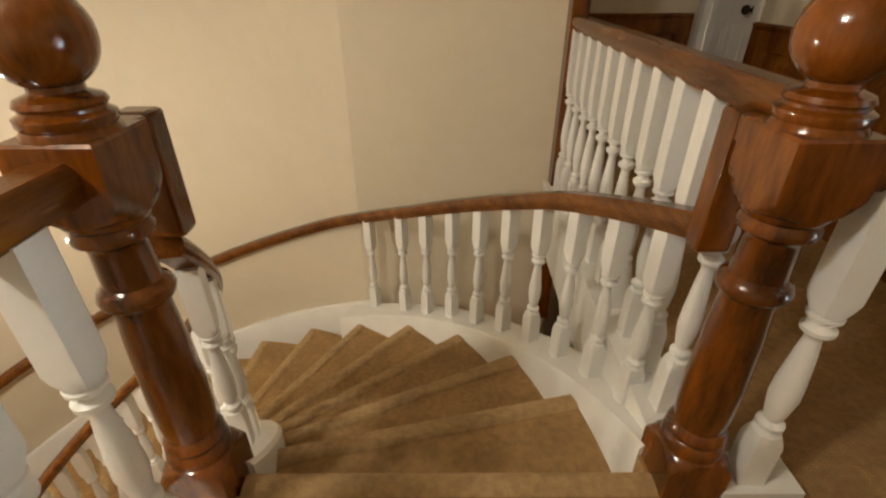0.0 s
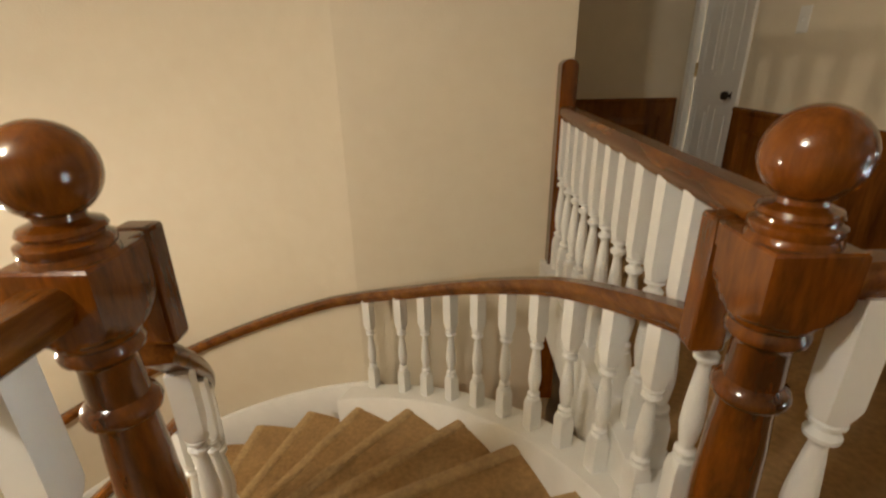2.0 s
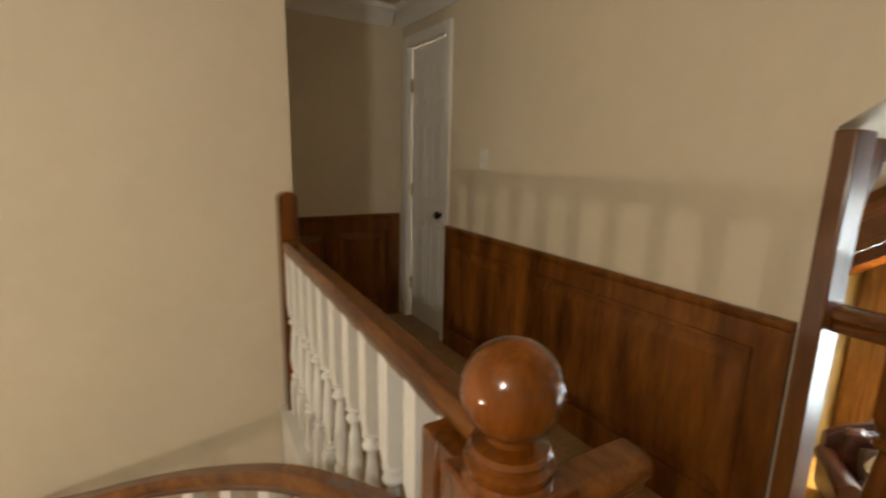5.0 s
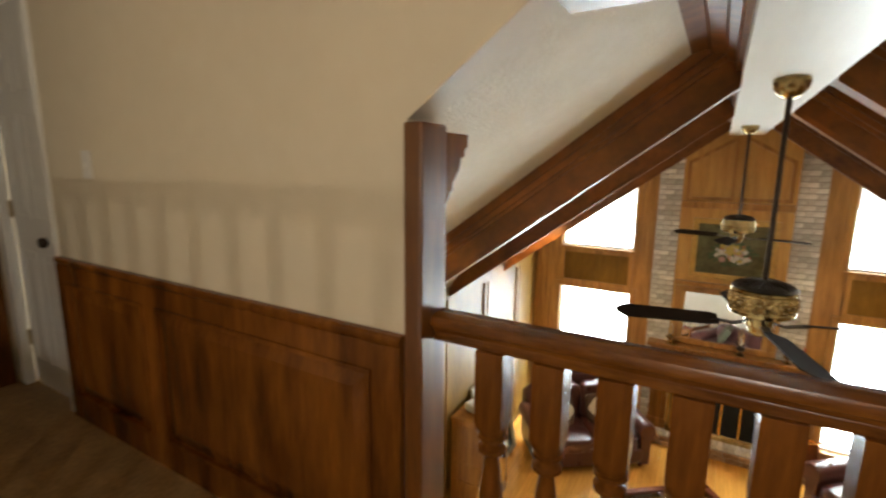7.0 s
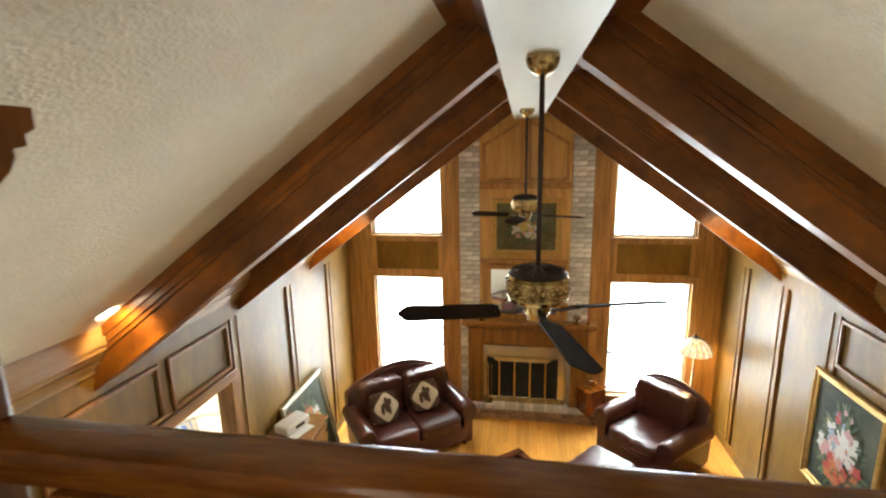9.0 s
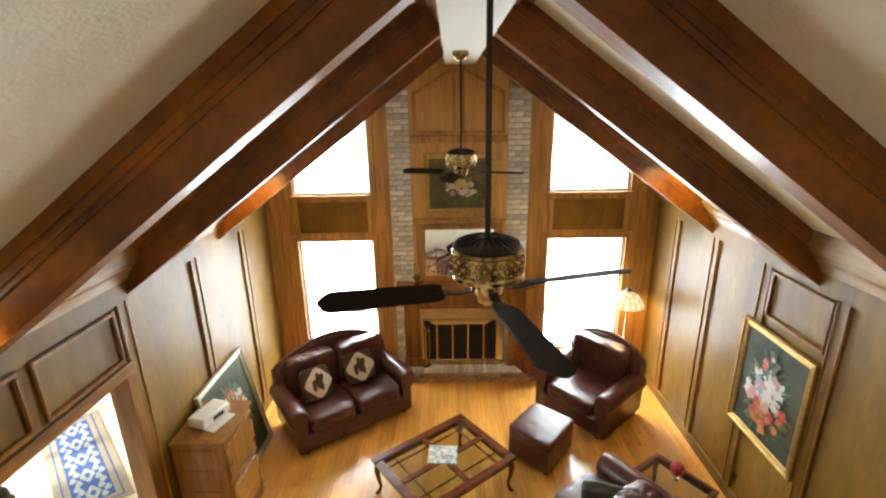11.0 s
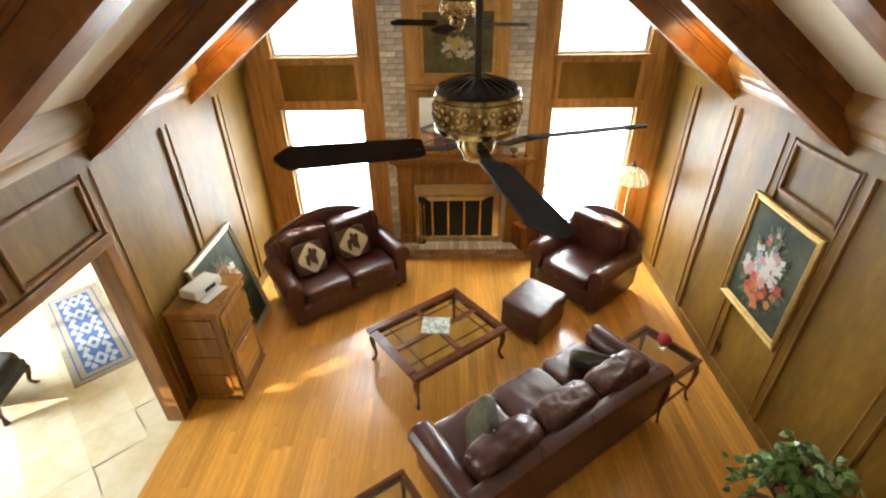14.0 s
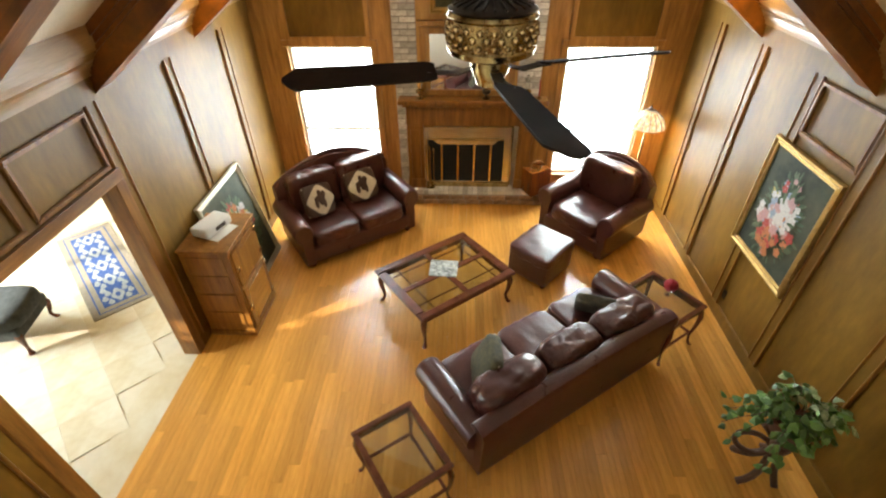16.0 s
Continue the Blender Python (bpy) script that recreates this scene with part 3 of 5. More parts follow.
knob = part("door_knob", lathe([(0.024, 0), (0.024, 0.006), (0.010, 0.012), (0.010, 0.03), (0.024, 0.040), (0.028, 0.052), (0.022, 0.066), (0.002, 0.07)], 18), BRONZE, door, "dark bronze knob",
            at=pose(XW + 0.035, 3.622, 0.88, 0, -90, 0))
for z in (0.28, 1.02, 1.78):
    part("hinge", box((XW + 0.02, 4.098, z - 0.045), (XW + 0.036, 4.112, z + 0.045)), BRASS, door)
casing = thing("trim_door", "white painted moulded door casing", "trim")
casing["kind"] = "structure"
for lo, hi in (((XW - 0.018, 3.488, 0), (XW + 0.03, 3.552, 2.11)), ((XW - 0.018, 4.108, 0), (XW + 0.03, 4.170, 2.11)), ((XW - 0.018, 3.552, 2.037), (XW + 0.03, 4.108, 2.11))):
    part("casing", box(lo, hi, 0.006), WHITE, casing)
bm = bmesh.new()
CR = [(0, 0), (0.012, 0), (0.02, 0.02), (0.035, 0.05), (0.06, 0.085), (0.085, 0.10), (0.09, 0.115), (0.10, 0.13), (0, 0.13)]
add_prism(bm, [(XW - u, 2.19 + v) for u, v in CR], "y", -0.3, 4.22)
structure("trim_crown", bm, WHITE, "white painted crown moulding along the loft ceiling", "trim")
bm = bmesh.new()
add_prism(bm, [(4.22 - u, 2.19 + v) for u, v in CR], "x", 1.69, XW - 0.09)
structure("trim_crown_end", bm, WHITE, "white painted crown moulding along the loft ceiling", "trim")
sw = thing("light_switch", "ivory plastic light switch plate on the loft wall", "switch", pose(XW, 3.104, 1.266))
part("plate", box((-0.007, -0.038, -0.06), (0, 0.038, 0.06), 0.003), PLASTIC, sw)
part("toggle", box((-0.016, -0.005, -0.012), (-0.006, 0.005, 0.012), 0.002), PLASTIC, sw)

# ---- loft front rail ----
front = thing("loft_balustrade", "dark oak rail on stout turned brown balusters above the great room", "balustrade")
XR = 2.848
part("handrail", sweep([(XR, 1.385, 0.862), (XR, 0.5, 0.862), (XR, -0.335, 0.862)], [(-0.030, -0.02), (0.030, -0.02), (0.032, -0.010), (0.043, -0.004), (0.045, 0.010), (0.040, 0.022), (0.026, 0.028), (-0.026, 0.028), (-0.040, 0.022), (-0.045, 0.010), (-0.043, -0.004), (-0.032, -0.010)]), RAIL_Y, front)
part("fillet", box((XR - 0.028, -0.335, 0.815), (XR + 0.028, 1.385, 0.842), 0.004), RAIL_Y, front)
part("base_rail", box((XR - 0.045, -0.335, 0.0), (XR + 0.045, 1.385, 0.045), 0.004), RAIL_Y, front)
BAL_WOOD = baluster_mesh(0.77, 0.076, WAINS, top=0.30, low=0.2)
for k in range(11):
    part("baluster", BAL_WOOD, None, front, at=Matrix.Translation((XR, 1.215 - 0.152 * k, 0.045)))
for s, y in ((1, 1.385), (-1, -0.335)):
    post = thing("end_post", "", "")
    post.parent = front
    ya, yb = (y, y + 0.055) if s > 0 else (y - 0.055, y)
    part("post", box((XW - 0.022, ya, 0.0), (XW + 0.105, yb, 1.385), 0.008), POST, post)
    ogee = [(0.0, 1.165), (0.008, 1.18), (0.012, 1.20), (0.020, 1.205), (0.020, 1.225), (0.026, 1.24), (0.038, 1.262), (0.044, 1.285), (0.044, 1.30), (0.056, 1.305), (0.056, 1.325), (0.066, 1.335), (0.066, 1.372), (0.0, 1.372)]
    part("corbel", prism([(XW + 0.104 + u * 1.85, 1.366 - (1.372 - v) * 0.92) for u, v in ogee], "y", ya + 0.003, yb + 0.02), WAINS, post, "stepped moulded capital")
structure("trim_fascia", box((3.06, -0.39, -0.30), (3.08, 1.44, 0.0)), TRIM_X, "wooden fascia board under the loft rail", "trim")

# ---- great room trim ----


def cornice(name, y, s):
    prof = [(0, -0.20), (0.014, -0.20), (0.014, -0.04), (0.036, -0.04), (0.036, -0.012), (0.052, -0.006), (0.056, 0.022), (0.078, 0.026), (0.086, 0.050), (0.112, 0.078), (0.112, 0.094), (0.134, 0.098), (0.140, 0.128), (0.165, 0.134), (0.165, 0.170), (0.185, 0.176), (0.185, 0.215), (0, 0.30)]
    t = thing(name, "wooden cornice with stepped mouldings below the vault", "cornice")
    t["kind"] = "structure"
    part("frieze", prism([(y - s * u, v) for u, v in prof[:3]] + [(y, -0.04)], "x", XW + 0.13, XF), PANEL, t)
    part("crown", prism([(y, -0.04)] + [(y - s * u, v) for u, v in prof[2:-1]] + [(y - s * 0.185, roof(y) + SLOPE * 0.185 - 0.002), (y, roof(y))], "x", XW + 0.13, XF), CORNICE, t, smooth=False)


cornice("cornice", YL, 1), cornice("cornice", YR, -1)


def batten(x, y, s, z0=F, z1=-0.20, w=0.05):
    b = thing("batten", "chestnut wall batten with beaded edges", "batten", group="wall battens")
    b["kind"] = "structure"
    ya, yb = sorted((y, y - s * 0.014))
    part("flat", box((x - w, ya, z0), (x + w, yb, z1)), PANEL, b)
    for d in (-1, 1):
        part("bead", prism([(x + d * w + 0.011 * math.cos(radians(q)), y - s * (0.012 + 0.014 * math.sin(radians(q)))) for q in range(0, 181, 30)] + [(x + d * w - 0.011, y), (x + d * w + 0.011, y)], "z", z0, z1), TRIM, b)


for x in (6.09, 7.16, 8.28):
    batten(x, YL, 1, z0=F + 0.13)
batten(4.30, YL, 1, z0=F + 0.13), batten(3.4, YL, 1, z0=F + 0.13)
for x in (8.50, 7.63, 6.78, 5.93, 5.08, 4.23, 3.38):
    batten(x, YR, -1, z0=F + 0.13)


def skirting(name, y, s, a, b):
    structure(name, prism([(y, F), (y - s * 0.022, F), (y - s * 0.022, F + 0.10), (y - s * 0.014, F + 0.125), (y, F + 0.13)], "x", a, b), PANEL, "birch baseboard along the panelled wall", "baseboard")


skirting("baseboard", YL, 1, OX1 + 0.11, XF), skirting("baseboard", YL, 1, XW + 0.12, OX0 - 0.11), skirting("baseboard", YR, -1, XW + 0.12, XF)
oc = thing("trim_opening", "chestnut casing round the wide opening with framed panels above", "trim")
oc["kind"] = "structure"
part("jamb", box((OX0 - 0.10, YL - 0.03, F), (OX0 + 0.006, YL + 0.14, OZ - 0.006), 0.004), TRIM, oc)
part("jamb", box((OX1 - 0.006, YL - 0.03, F), (OX1 + 0.10, YL + 0.14, OZ - 0.006), 0.004), TRIM, oc)
part("head", box((OX0 - 0.10, YL - 0.032, OZ - 0.006), (OX1 + 0.10, YL + 0.14, OZ + 0.09), 0.004), TRIM_X, oc)


def framed(x0, x1, z0, z1, y, s, parent, w=0.035):
    bm = bmesh.new()
    ya, yb = sorted((y, y - s * 0.028))
    for lo, hi in (((x0, ya, z0), (x1, yb, z0 + w)), ((x0, ya, z1 - w), (x1, yb, z1)), ((x0, ya, z0 + w), (x0 + w, yb, z1 - w)), ((x1 - w, ya, z0 + w), (x1, yb, z1 - w))):
        add_box(bm, lo, hi)
    bmesh.ops.bevel(bm, geom=bm.edges[:], offset=0.007, segments=2, affect="EDGES")
    part("panel_moulding", bm, TRIM, parent)


framed(5.25, 6.0, -0.66, -0.22, YL, 1, oc), framed(4.40, 5.16, -0.66, -0.22, YL, 1, oc)
rt = thing("trim_wall_panel", "chestnut panel moulding above the hung painting", "trim")
rt["kind"] = "structure"
framed(6.00, 6.71, -0.66, -0.22, YR, -1, rt)

# ---- windows ----


def window(name, y0, y1, z0, za, zb, rail=None):
    """za, zb: top at y0 and at y1."""
    w = thing(name, "tall chestnut framed window, white with daylight", "window")
    w["kind"] = "structure"
    x = XF + 0.05
    f = 0.035
    part("window_frame", prism([(y0, z0), (y0 + f, z0), (y0 + f, za), (y0, za)], "x", x, x + 0.06), WHITE, w)
    part("window_frame", prism([(y1 - f, z0), (y1, z0), (y1, zb), (y1 - f, zb)], "x", x, x + 0.06), WHITE, w)
    part("window_frame", prism([(y0 + f, z0), (y1 - f, z0), (y1 - f, z0 + f), (y0 + f, z0 + f)], "x", x, x + 0.06), WHITE, w)
    part("window_frame", prism([(y0 + f, za - f), (y1 - f, zb - f), (y1 - f, zb), (y0 + f, za)], "x", x, x + 0.06), WHITE, w)
    if rail:
        part("meeting_rail", box((x - 0.005, y0 + f, rail - 0.018), (x + 0.05, y1 - f, rail + 0.018)), WHITE, w)
    p = part("pane", prism([(y0 + f, z0 + f), (y1 - f, z0 + f), (y1 - f, zb - f), (y0 + f, za - f)], "x", x + 0.026, x + 0.031), GLASS, w)
    p.visible_shadow = False
    c = 0.075
    part("sill", box((XF - 0.05, y0 - 0.03, z0 - 0.03), (XF + 0.05, y1 + 0.03, z0 + 0.004), 0.005), WINDOW_WOOD, w)
    for a, b, zt in ((y0 - c, y0, za), (y1, y1 + c, zb)):
        part("casing", box((XF - 0.022, a, z0 - 0.03), (XF, b, zt + 0.0), 0.004), WINDOW_WOOD, w)
    part("casing", prism([(y0 - c, za + 0.002), (y1 + c, zb + 0.002), (y1 + c, zb + c), (y0 - c, za + c)], "x", XF - 0.024, XF), WINDOW_WOOD, w) if za == zb else None


window("window_1", LW0, LW1, SILL, HEAD, HEAD, -1.72)
window("window_2", RW0, RW1, SILL, HEAD, HEAD, -1.72)
window("window_3", LW0, LW1, USILL, utop(LW0), utop(LW1))
window("window_4", RW0, RW1, USILL, utop(RW0), utop(RW1))
sp = thing("trim_spandrel", "chestnut framed panels between the windows", "trim")
sp["kind"] = "structure"
for a, b in ((LW0, LW1), (RW0, RW1)):
    bm = bmesh.new()
    for lo, hi in (((XF - 0.02, a + 0.0, HEAD + 0.076), (XF, b, HEAD + 0.115)), ((XF - 0.02, a, USILL - 0.09), (XF, b, USILL - 0.031)), ((XF - 0.02, a, HEAD + 0.115), (XF, a + 0.06, USILL - 0.09)), ((XF - 0.02, b - 0.06, HEAD + 0.115), (XF, b, USILL - 0.09))):
        add_box(bm, lo, hi)
    part("panel_frame", bm, WINDOW_WOOD, sp)
    part("panel", box((XF - 0.006, a + 0.06, HEAD + 0.115), (XF, b - 0.06, USILL - 0.09)), PANEL, sp)
for s in (1, -1):
    yw = YL if s > 0 else YR
    part("gable_trim", prism([(YC + s * 0.19, roof(YC + 0.19) - 0.30), (YC + s * 1.0, roof(YC + 1.0) - 0.15), (YC + s * 1.0, roof(YC + 1.0)), (YC + s * 0.19, roof(YC + 0.19))], "x", XF - 0.03, XF - 0.002), WINDOW_WOOD, sp)

# ---- fireplace ----
fire = thing("fireplace", "brick fireplace with a chestnut mantel, brass doors and raised brick hearth", "fireplace")
FC = 0.545
BL, BR = (1.19, 1.49), (-0.40, -0.10)
part("chimney_panel", prism([(BR[1], F), (BL[0], F), (BL[0], roof(BL[0])), (YC, RIDGE), (BR[1], roof(BR[1]))], "x", XF - 0.05, XF - 0.001), CHIMNEY_OAK, fire, "golden oak panelled chimney breast")
for c in (BL, BR):
    part("mortar", prism([(c[0], F), (c[1], F), (c[1], roof(c[1])), (c[0], roof(c[0]))], "x", XF - 0.03, XF - 0.001), MORTAR, fire)


def fp_frame(y0, y1, z0, z1, w=0.05, x=XF - 0.05, d=0.03, m=WINDOW_WOOD):
    bm = bmesh.new()
    for lo, hi in (((x - d, y0, z0), (x, y1, z0 + w)), ((x - d, y0, z1 - w), (x, y1, z1)), ((x - d, y0, z0 + w), (x, y0 + w, z1 - w)), ((x - d, y1 - w, z0 + w), (x, y1, z1 - w))):
        add_box(bm, lo, hi)
    bmesh.ops.bevel(bm, geom=bm.edges[:], offset=0.008, segments=2, affect="EDGES")
    return part("panel_moulding", bm, m, fire)


for s in (-1, 1):
    ya, yb = FC + s * 0.03, FC + s * 0.60
    outer = [(ya, 0.85), (yb, 0.85), (yb, 1.37), (ya, 1.70)]
    w = 0.045
    inner = [(ya + s * w, 0.85 + w), (yb - s * w, 0.85 + w), (yb - s * w, 1.37 - w * 0.7), (ya + s * w, 1.70 - w * 1.7)]
    for i in range(4):
        j = (i + 1) % 4
        part("panel_moulding", prism([outer[i], outer[j], inner[j], inner[i]], "x", XF - 0.078, XF - 0.05), WINDOW_WOOD, fire)
part("upper_rail", box((XF - 0.10, BR[1], 0.74), (XF - 0.05, BL[0], 0.83), 0.01), WINDOW_WOOD, fire)
part("picture_ledge", box((XF - 0.13, BR[1] + 0.02, -0.34), (XF - 0.05, BL[0] - 0.02, -0.28), 0.01), WINDOW_WOOD, fire)
fp_frame(BR[1] + 0.04, BL[0] - 0.04, -1.20, -0.36, 0.08)
part("mantel_shelf", box((XF - 0.27, -0.50, -1.265), (XF - 0.05, 1.45, -1.205), 0.012), TRIM, fire, "chestnut mantel shelf")
part("mantel_moulding", box((XF - 0.22, -0.45, -1.31), (XF - 0.05, 1.40, -1.265), 0.012), TRIM, fire)
part("mantel_frieze", box((XF - 0.17, -0.40, -1.58), (XF - 0.05, 1.36, -1.31), 0.006), TRIM, fire)
for a, b in ((-0.40, -0.16), (1.13, 1.36)):
    part("mantel_leg", box((XF - 0.17, a, F + 0.20), (XF - 0.05, b, -1.58), 0.006), TRIM, fire)
    part("leg_block", box((XF - 0.19, a - 0.012, F + 0.20), (XF - 0.05, b + 0.012, F + 0.36), 0.006), TRIM, fire)
    part("leg_panel", box((XF - 0.182, a + 0.05, F + 0.42), (XF - 0.168, b - 0.05, -1.64), 0.006), TRIM, fire)
part("firebox", box((XF - 0.10, -0.16, F + 0.20), (XF - 0.052, 1.13, -1.58)), BRICK, fire)
for lo, hi in (((XF - 0.13, -0.08, -2.49), (XF - 0.10, 0.02, -1.62)), ((XF - 0.13, 1.08, -2.49), (XF - 0.10, 1.18, -1.62)), ((XF - 0.13, 0.02, -1.78), (XF - 0.10, 1.08, -1.62)), ((XF - 0.13, 0.02, -2.53), (XF - 0.10, 1.08, -2.44))):
    part("screen_frame", box(lo, hi, 0.006), SATIN, fire, "pewter fire screen frame")
for lo, hi in (((XF - 0.15, -0.10, -2.49), (XF - 0.10, -0.082, -1.60)), ((XF - 0.15, 1.182, -2.49), (XF - 0.10, 1.20, -1.60)), ((XF - 0.15, -0.082, -1.618), (XF - 0.10, 1.182, -1.60)), ((XF - 0.142, 0.02, -1.80), (XF - 0.131, 1.08, -1.775)), ((XF - 0.145, -0.08, -2.535), (XF - 0.131, 1.18, -2.46))):
    part("brass_rim", box(lo, hi, 0.004), BRASS, fire, "polished brass rim")
part("fire_opening", box((XF - 0.112, -0.01, -2.46), (XF - 0.10, 1.11, -1.78)), SOOT, fire)
part("hood", prism([(0.10, -1.80), (1.00, -1.80), (0.93, -1.86), (0.17, -1.86)], "x", XF - 0.145, XF - 0.105), SATIN, fire)
for y in (0.20, 0.43, 0.66, 0.89):
    part("door_bar", box((XF - 0.13, y - 0.014, -2.46), (XF - 0.112, y + 0.014, -1.78), 0.003), BRASS, fire)
hearth = part("hearth", box((8.87, -0.64, F), (XF - 0.001, 1.37, F + 0.16)), MORTAR, fire, "pale brick raised hearth")

# ---- seating ----


def cushion(lo, hi, n=5.0, cuts=6, wrinkle=0.010, seed=0, folds=0.0, along=(1.0, 1.0, 1.0)):
    """A stuffed block; folds adds sharp creases, drawn out by the factors along."""
    bm = bmesh.new()
    bmesh.ops.create_cube(bm, size=2)
    bmesh.ops.subdivide_edges(bm, edges=bm.edges[:], cuts=cuts, use_grid_fill=True)
    c, h = (Vector(lo) + Vector(hi)) / 2, (Vector(hi) - Vector(lo)) / 2
    shift = Vector((seed * 7.3, 1.7 * seed, 0))
    for v in bm.verts:
        p = v.co
        k = (abs(p.x) ** n + abs(p.y) ** n + abs(p.z) ** n) ** (1 / n)
        m = max(abs(p.x), abs(p.y), abs(p.z))
        q = p * (m / k)
        s = Vector((q.x * h.x, q.y * h.y, q.z * h.z))
        w = noise.noise(Vector((q.x * 3.5, q.y * 2.5, q.z * 2.5)) + shift) * wrinkle
        if folds:
            f = Vector((s.x * along[0], s.y * along[1], s.z * along[2])) + shift
            f += Vector((noise.noise(s * 6 + shift), noise.noise(s * 6 - shift), 0)) * 0.5
            ridge = 1 - abs(noise.noise(f)) * 4
            patch = max(0.0, noise.noise(s * 3.1 + shift * 2) + 0.35)
            w -= folds * max(0.0, ridge) ** 2 * patch
        v.co = c + s + s.normalized() * w
    return bm


def rolled_arm(x, s, y0, y1, top, r):
    """Scroll arm: an upright panel with a rolled top, side s outward."""
    out = [(x - s * 0.06, 0.06), (x + s * 0.07, 0.06), (x + s * 0.075, top - 2 * r)]
    c = (x + s * 0.03, top - r)
    out += [(c[0] + s * r * math.cos(radians(q)), c[1] + r * math.sin(radians(q))) for q in range(-60, 211, 18)]
    out += [(x - s * 0.065, top - 2 * r - 0.02)]
    bm = bmesh.new()
    rings = []
    for y, k in ((y0, 0.90), (y0 + 0.015, 0.97), (y0 + 0.04, 1.0), ((y0 + y1) / 2, 1.0), (y1, 0.98)):
        rings.append([bm.verts.new((x + (px - x) * k, y, 0.06 + (pz - 0.06) * (k * 0.3 + 0.7))) for px, pz in out])
    for a, b in zip(rings, rings[1:]):
        for i in range(len(out)):
            j = (i + 1) % len(out)
            bm.faces.new((a[i], a[j], b[j], b[i]))
    bm.faces.new(rings[0]), bm.faces.new(rings[-1][::-1])
    return bm


STUD = lathe([(0.007, 0), (0.007, 0.002), (0.004, 0.005), (0.0005, 0.006)], 8)
STUD_MESH = mesh_of(STUD, "stud", BRASS)


def settee(name, label, category, m, width, count, depth=0.92, back=0.90, arm=0.64, camel=0.07, loose_back=True):
    s = thing(name, label, category, m)
    w, d = width / 2, depth / 2
    part("base", box((-w + 0.10, -d + 0.05, 0.07), (w - 0.10, d - 0.06, 0.30), 0.025, 3), LEATHER, s)
    part("front_rail", cushion((-w + 0.11, -d + 0.0, 0.08), (w - 0.11, -d + 0.12, 0.30), 7, 5, 0.004), LEATHER, s)
    for side in (-1, 1):
        part("arm", rolled_arm(side * (w - 0.10), side, -d + 0.02, d - 0.10, arm, 0.120), LEATHER, s)
        for y in (-d + 0.08, d - 0.10):
            part("foot", lathe([(0.022, 0), (0.034, 0.02), (0.034, 0.05), (0.028, 0.075)], 14, side * (w - 0.13), y), CHERRY, s)
    # back with a curved top edge
    bm = bmesh.new()
    n = 24
    rows = []
    for i in range(n + 1):
        x = -w + 0.03 + (2 * w - 0.06) * i / n
        u = (i / n - 0.5) * 2
        top = back + camel * (0.5 + 0.5 * math.cos(math.pi * u)) - (0.15 if count < 3 else 0.03) * abs(u) ** 5
        rows.append([bm.verts.new(p) for p in ((x, d - 0.20, 0.20), (x, d - 0.17, top - 0.08), (x, d - 0.155, top - 0.02), (x, d - 0.09, top), (x, d - 0.02, top - 0.02), (x, d - 0.0, top - 0.07), (x, d - 0.04, 0.08), (x, d - 0.16, 0.08))])
    for a, b in zip(rows, rows[1:]):
        for k in range(8):
            bm.faces.new((a[k], a[(k + 1) % 8], b[(k + 1) % 8], b[k]))
    bm.faces.new(rows[0]), bm.faces.new(rows[-1][::-1])
    part("backrest", bm, LEATHER, s)
    if count < 3:
        edge = []
        for i in range(33):
            u = (i / 32 - 0.5) * 2
            edge.append((u * (w - 0.05), d - 0.10, back + camel * (0.5 + 0.5 * math.cos(math.pi * u)) - 0.15 * abs(u) ** 5 - 0.004))
        part("top_roll", tube(edge, 0.036, 10), LEATHER, s)
    iw = (width - 0.36) / count
    for k in range(count):
        x0 = -width / 2 + 0.18 + iw * k
        part("seat_cushion", cushion((x0 + 0.004, -d - 0.01, 0.27), (x0 + iw - 0.004, d - 0.22, 0.475), 7, 26, 0.013, k + 1, 0.011, (12, 5, 4)), LEATHER, s)
        u = (k + 0.5) / count * 2 - 1
        hh = back + (0.03 if count < 3 else 0.075)
        part("back_cushion", cushion((x0 - (0.03 if k == 0 else -0.003), d - (0.37 if count < 3 else 0.43), 0.44), (x0 + iw + (0.03 if k == count - 1 else -0.003), d - 0.13, hh), 6.0 if count < 3 else 4.2, 26, 0.013, k + 5, 0.016, (16, 5, 7)), LEATHER, s)
    return s


PLACE_LOVE = pose(8.09, 2.10, F, 0, 0, -54)
settee("loveseat", "oxblood leather loveseat with rolled arms and a camel back", "loveseat", PLACE_LOVE, 1.60, 2, back=0.94, camel=0.13)
PLACE_CHAIR = pose(8.20, -1.14, F, 0, 0, -138.7)
settee("armchair", "oxblood leather armchair with rolled arms and a camel back", "armchair", PLACE_CHAIR, 1.08, 1, depth=0.96, back=0.94, camel=0.08)
PLACE_SOFA = pose(5.73, -0.23, F, 0, 0, 124.6)
settee("sofa", "long oxblood leather sofa with three loose cushions", "sofa", PLACE_SOFA, 2.24, 3, depth=0.90, back=0.70, arm=0.62, camel=0.02)
ott = thing("ottoman", "oxblood leather ottoman before the armchair", "ottoman", pose(7.37, -0.36, F, 0, 0, -41))
part("body", cushion((-0.295, -0.265, 0.05), (0.295, 0.265, 0.36), 16, 8, 0.004), LEATHER, ott)
part("top_cushion", cushion((-0.305, -0.275, 0.31), (0.305, 0.275, 0.44), 11, 16, 0.008, 2, 0.008, (7, 7, 3)), LEATHER, ott)
for x in (-0.24, 0.24):
    for y in (-0.21, 0.21):
        part("foot", lathe([(0.02, 0), (0.03, 0.02), (0.03, 0.06)], 12, x, y), CHERRY, ott)

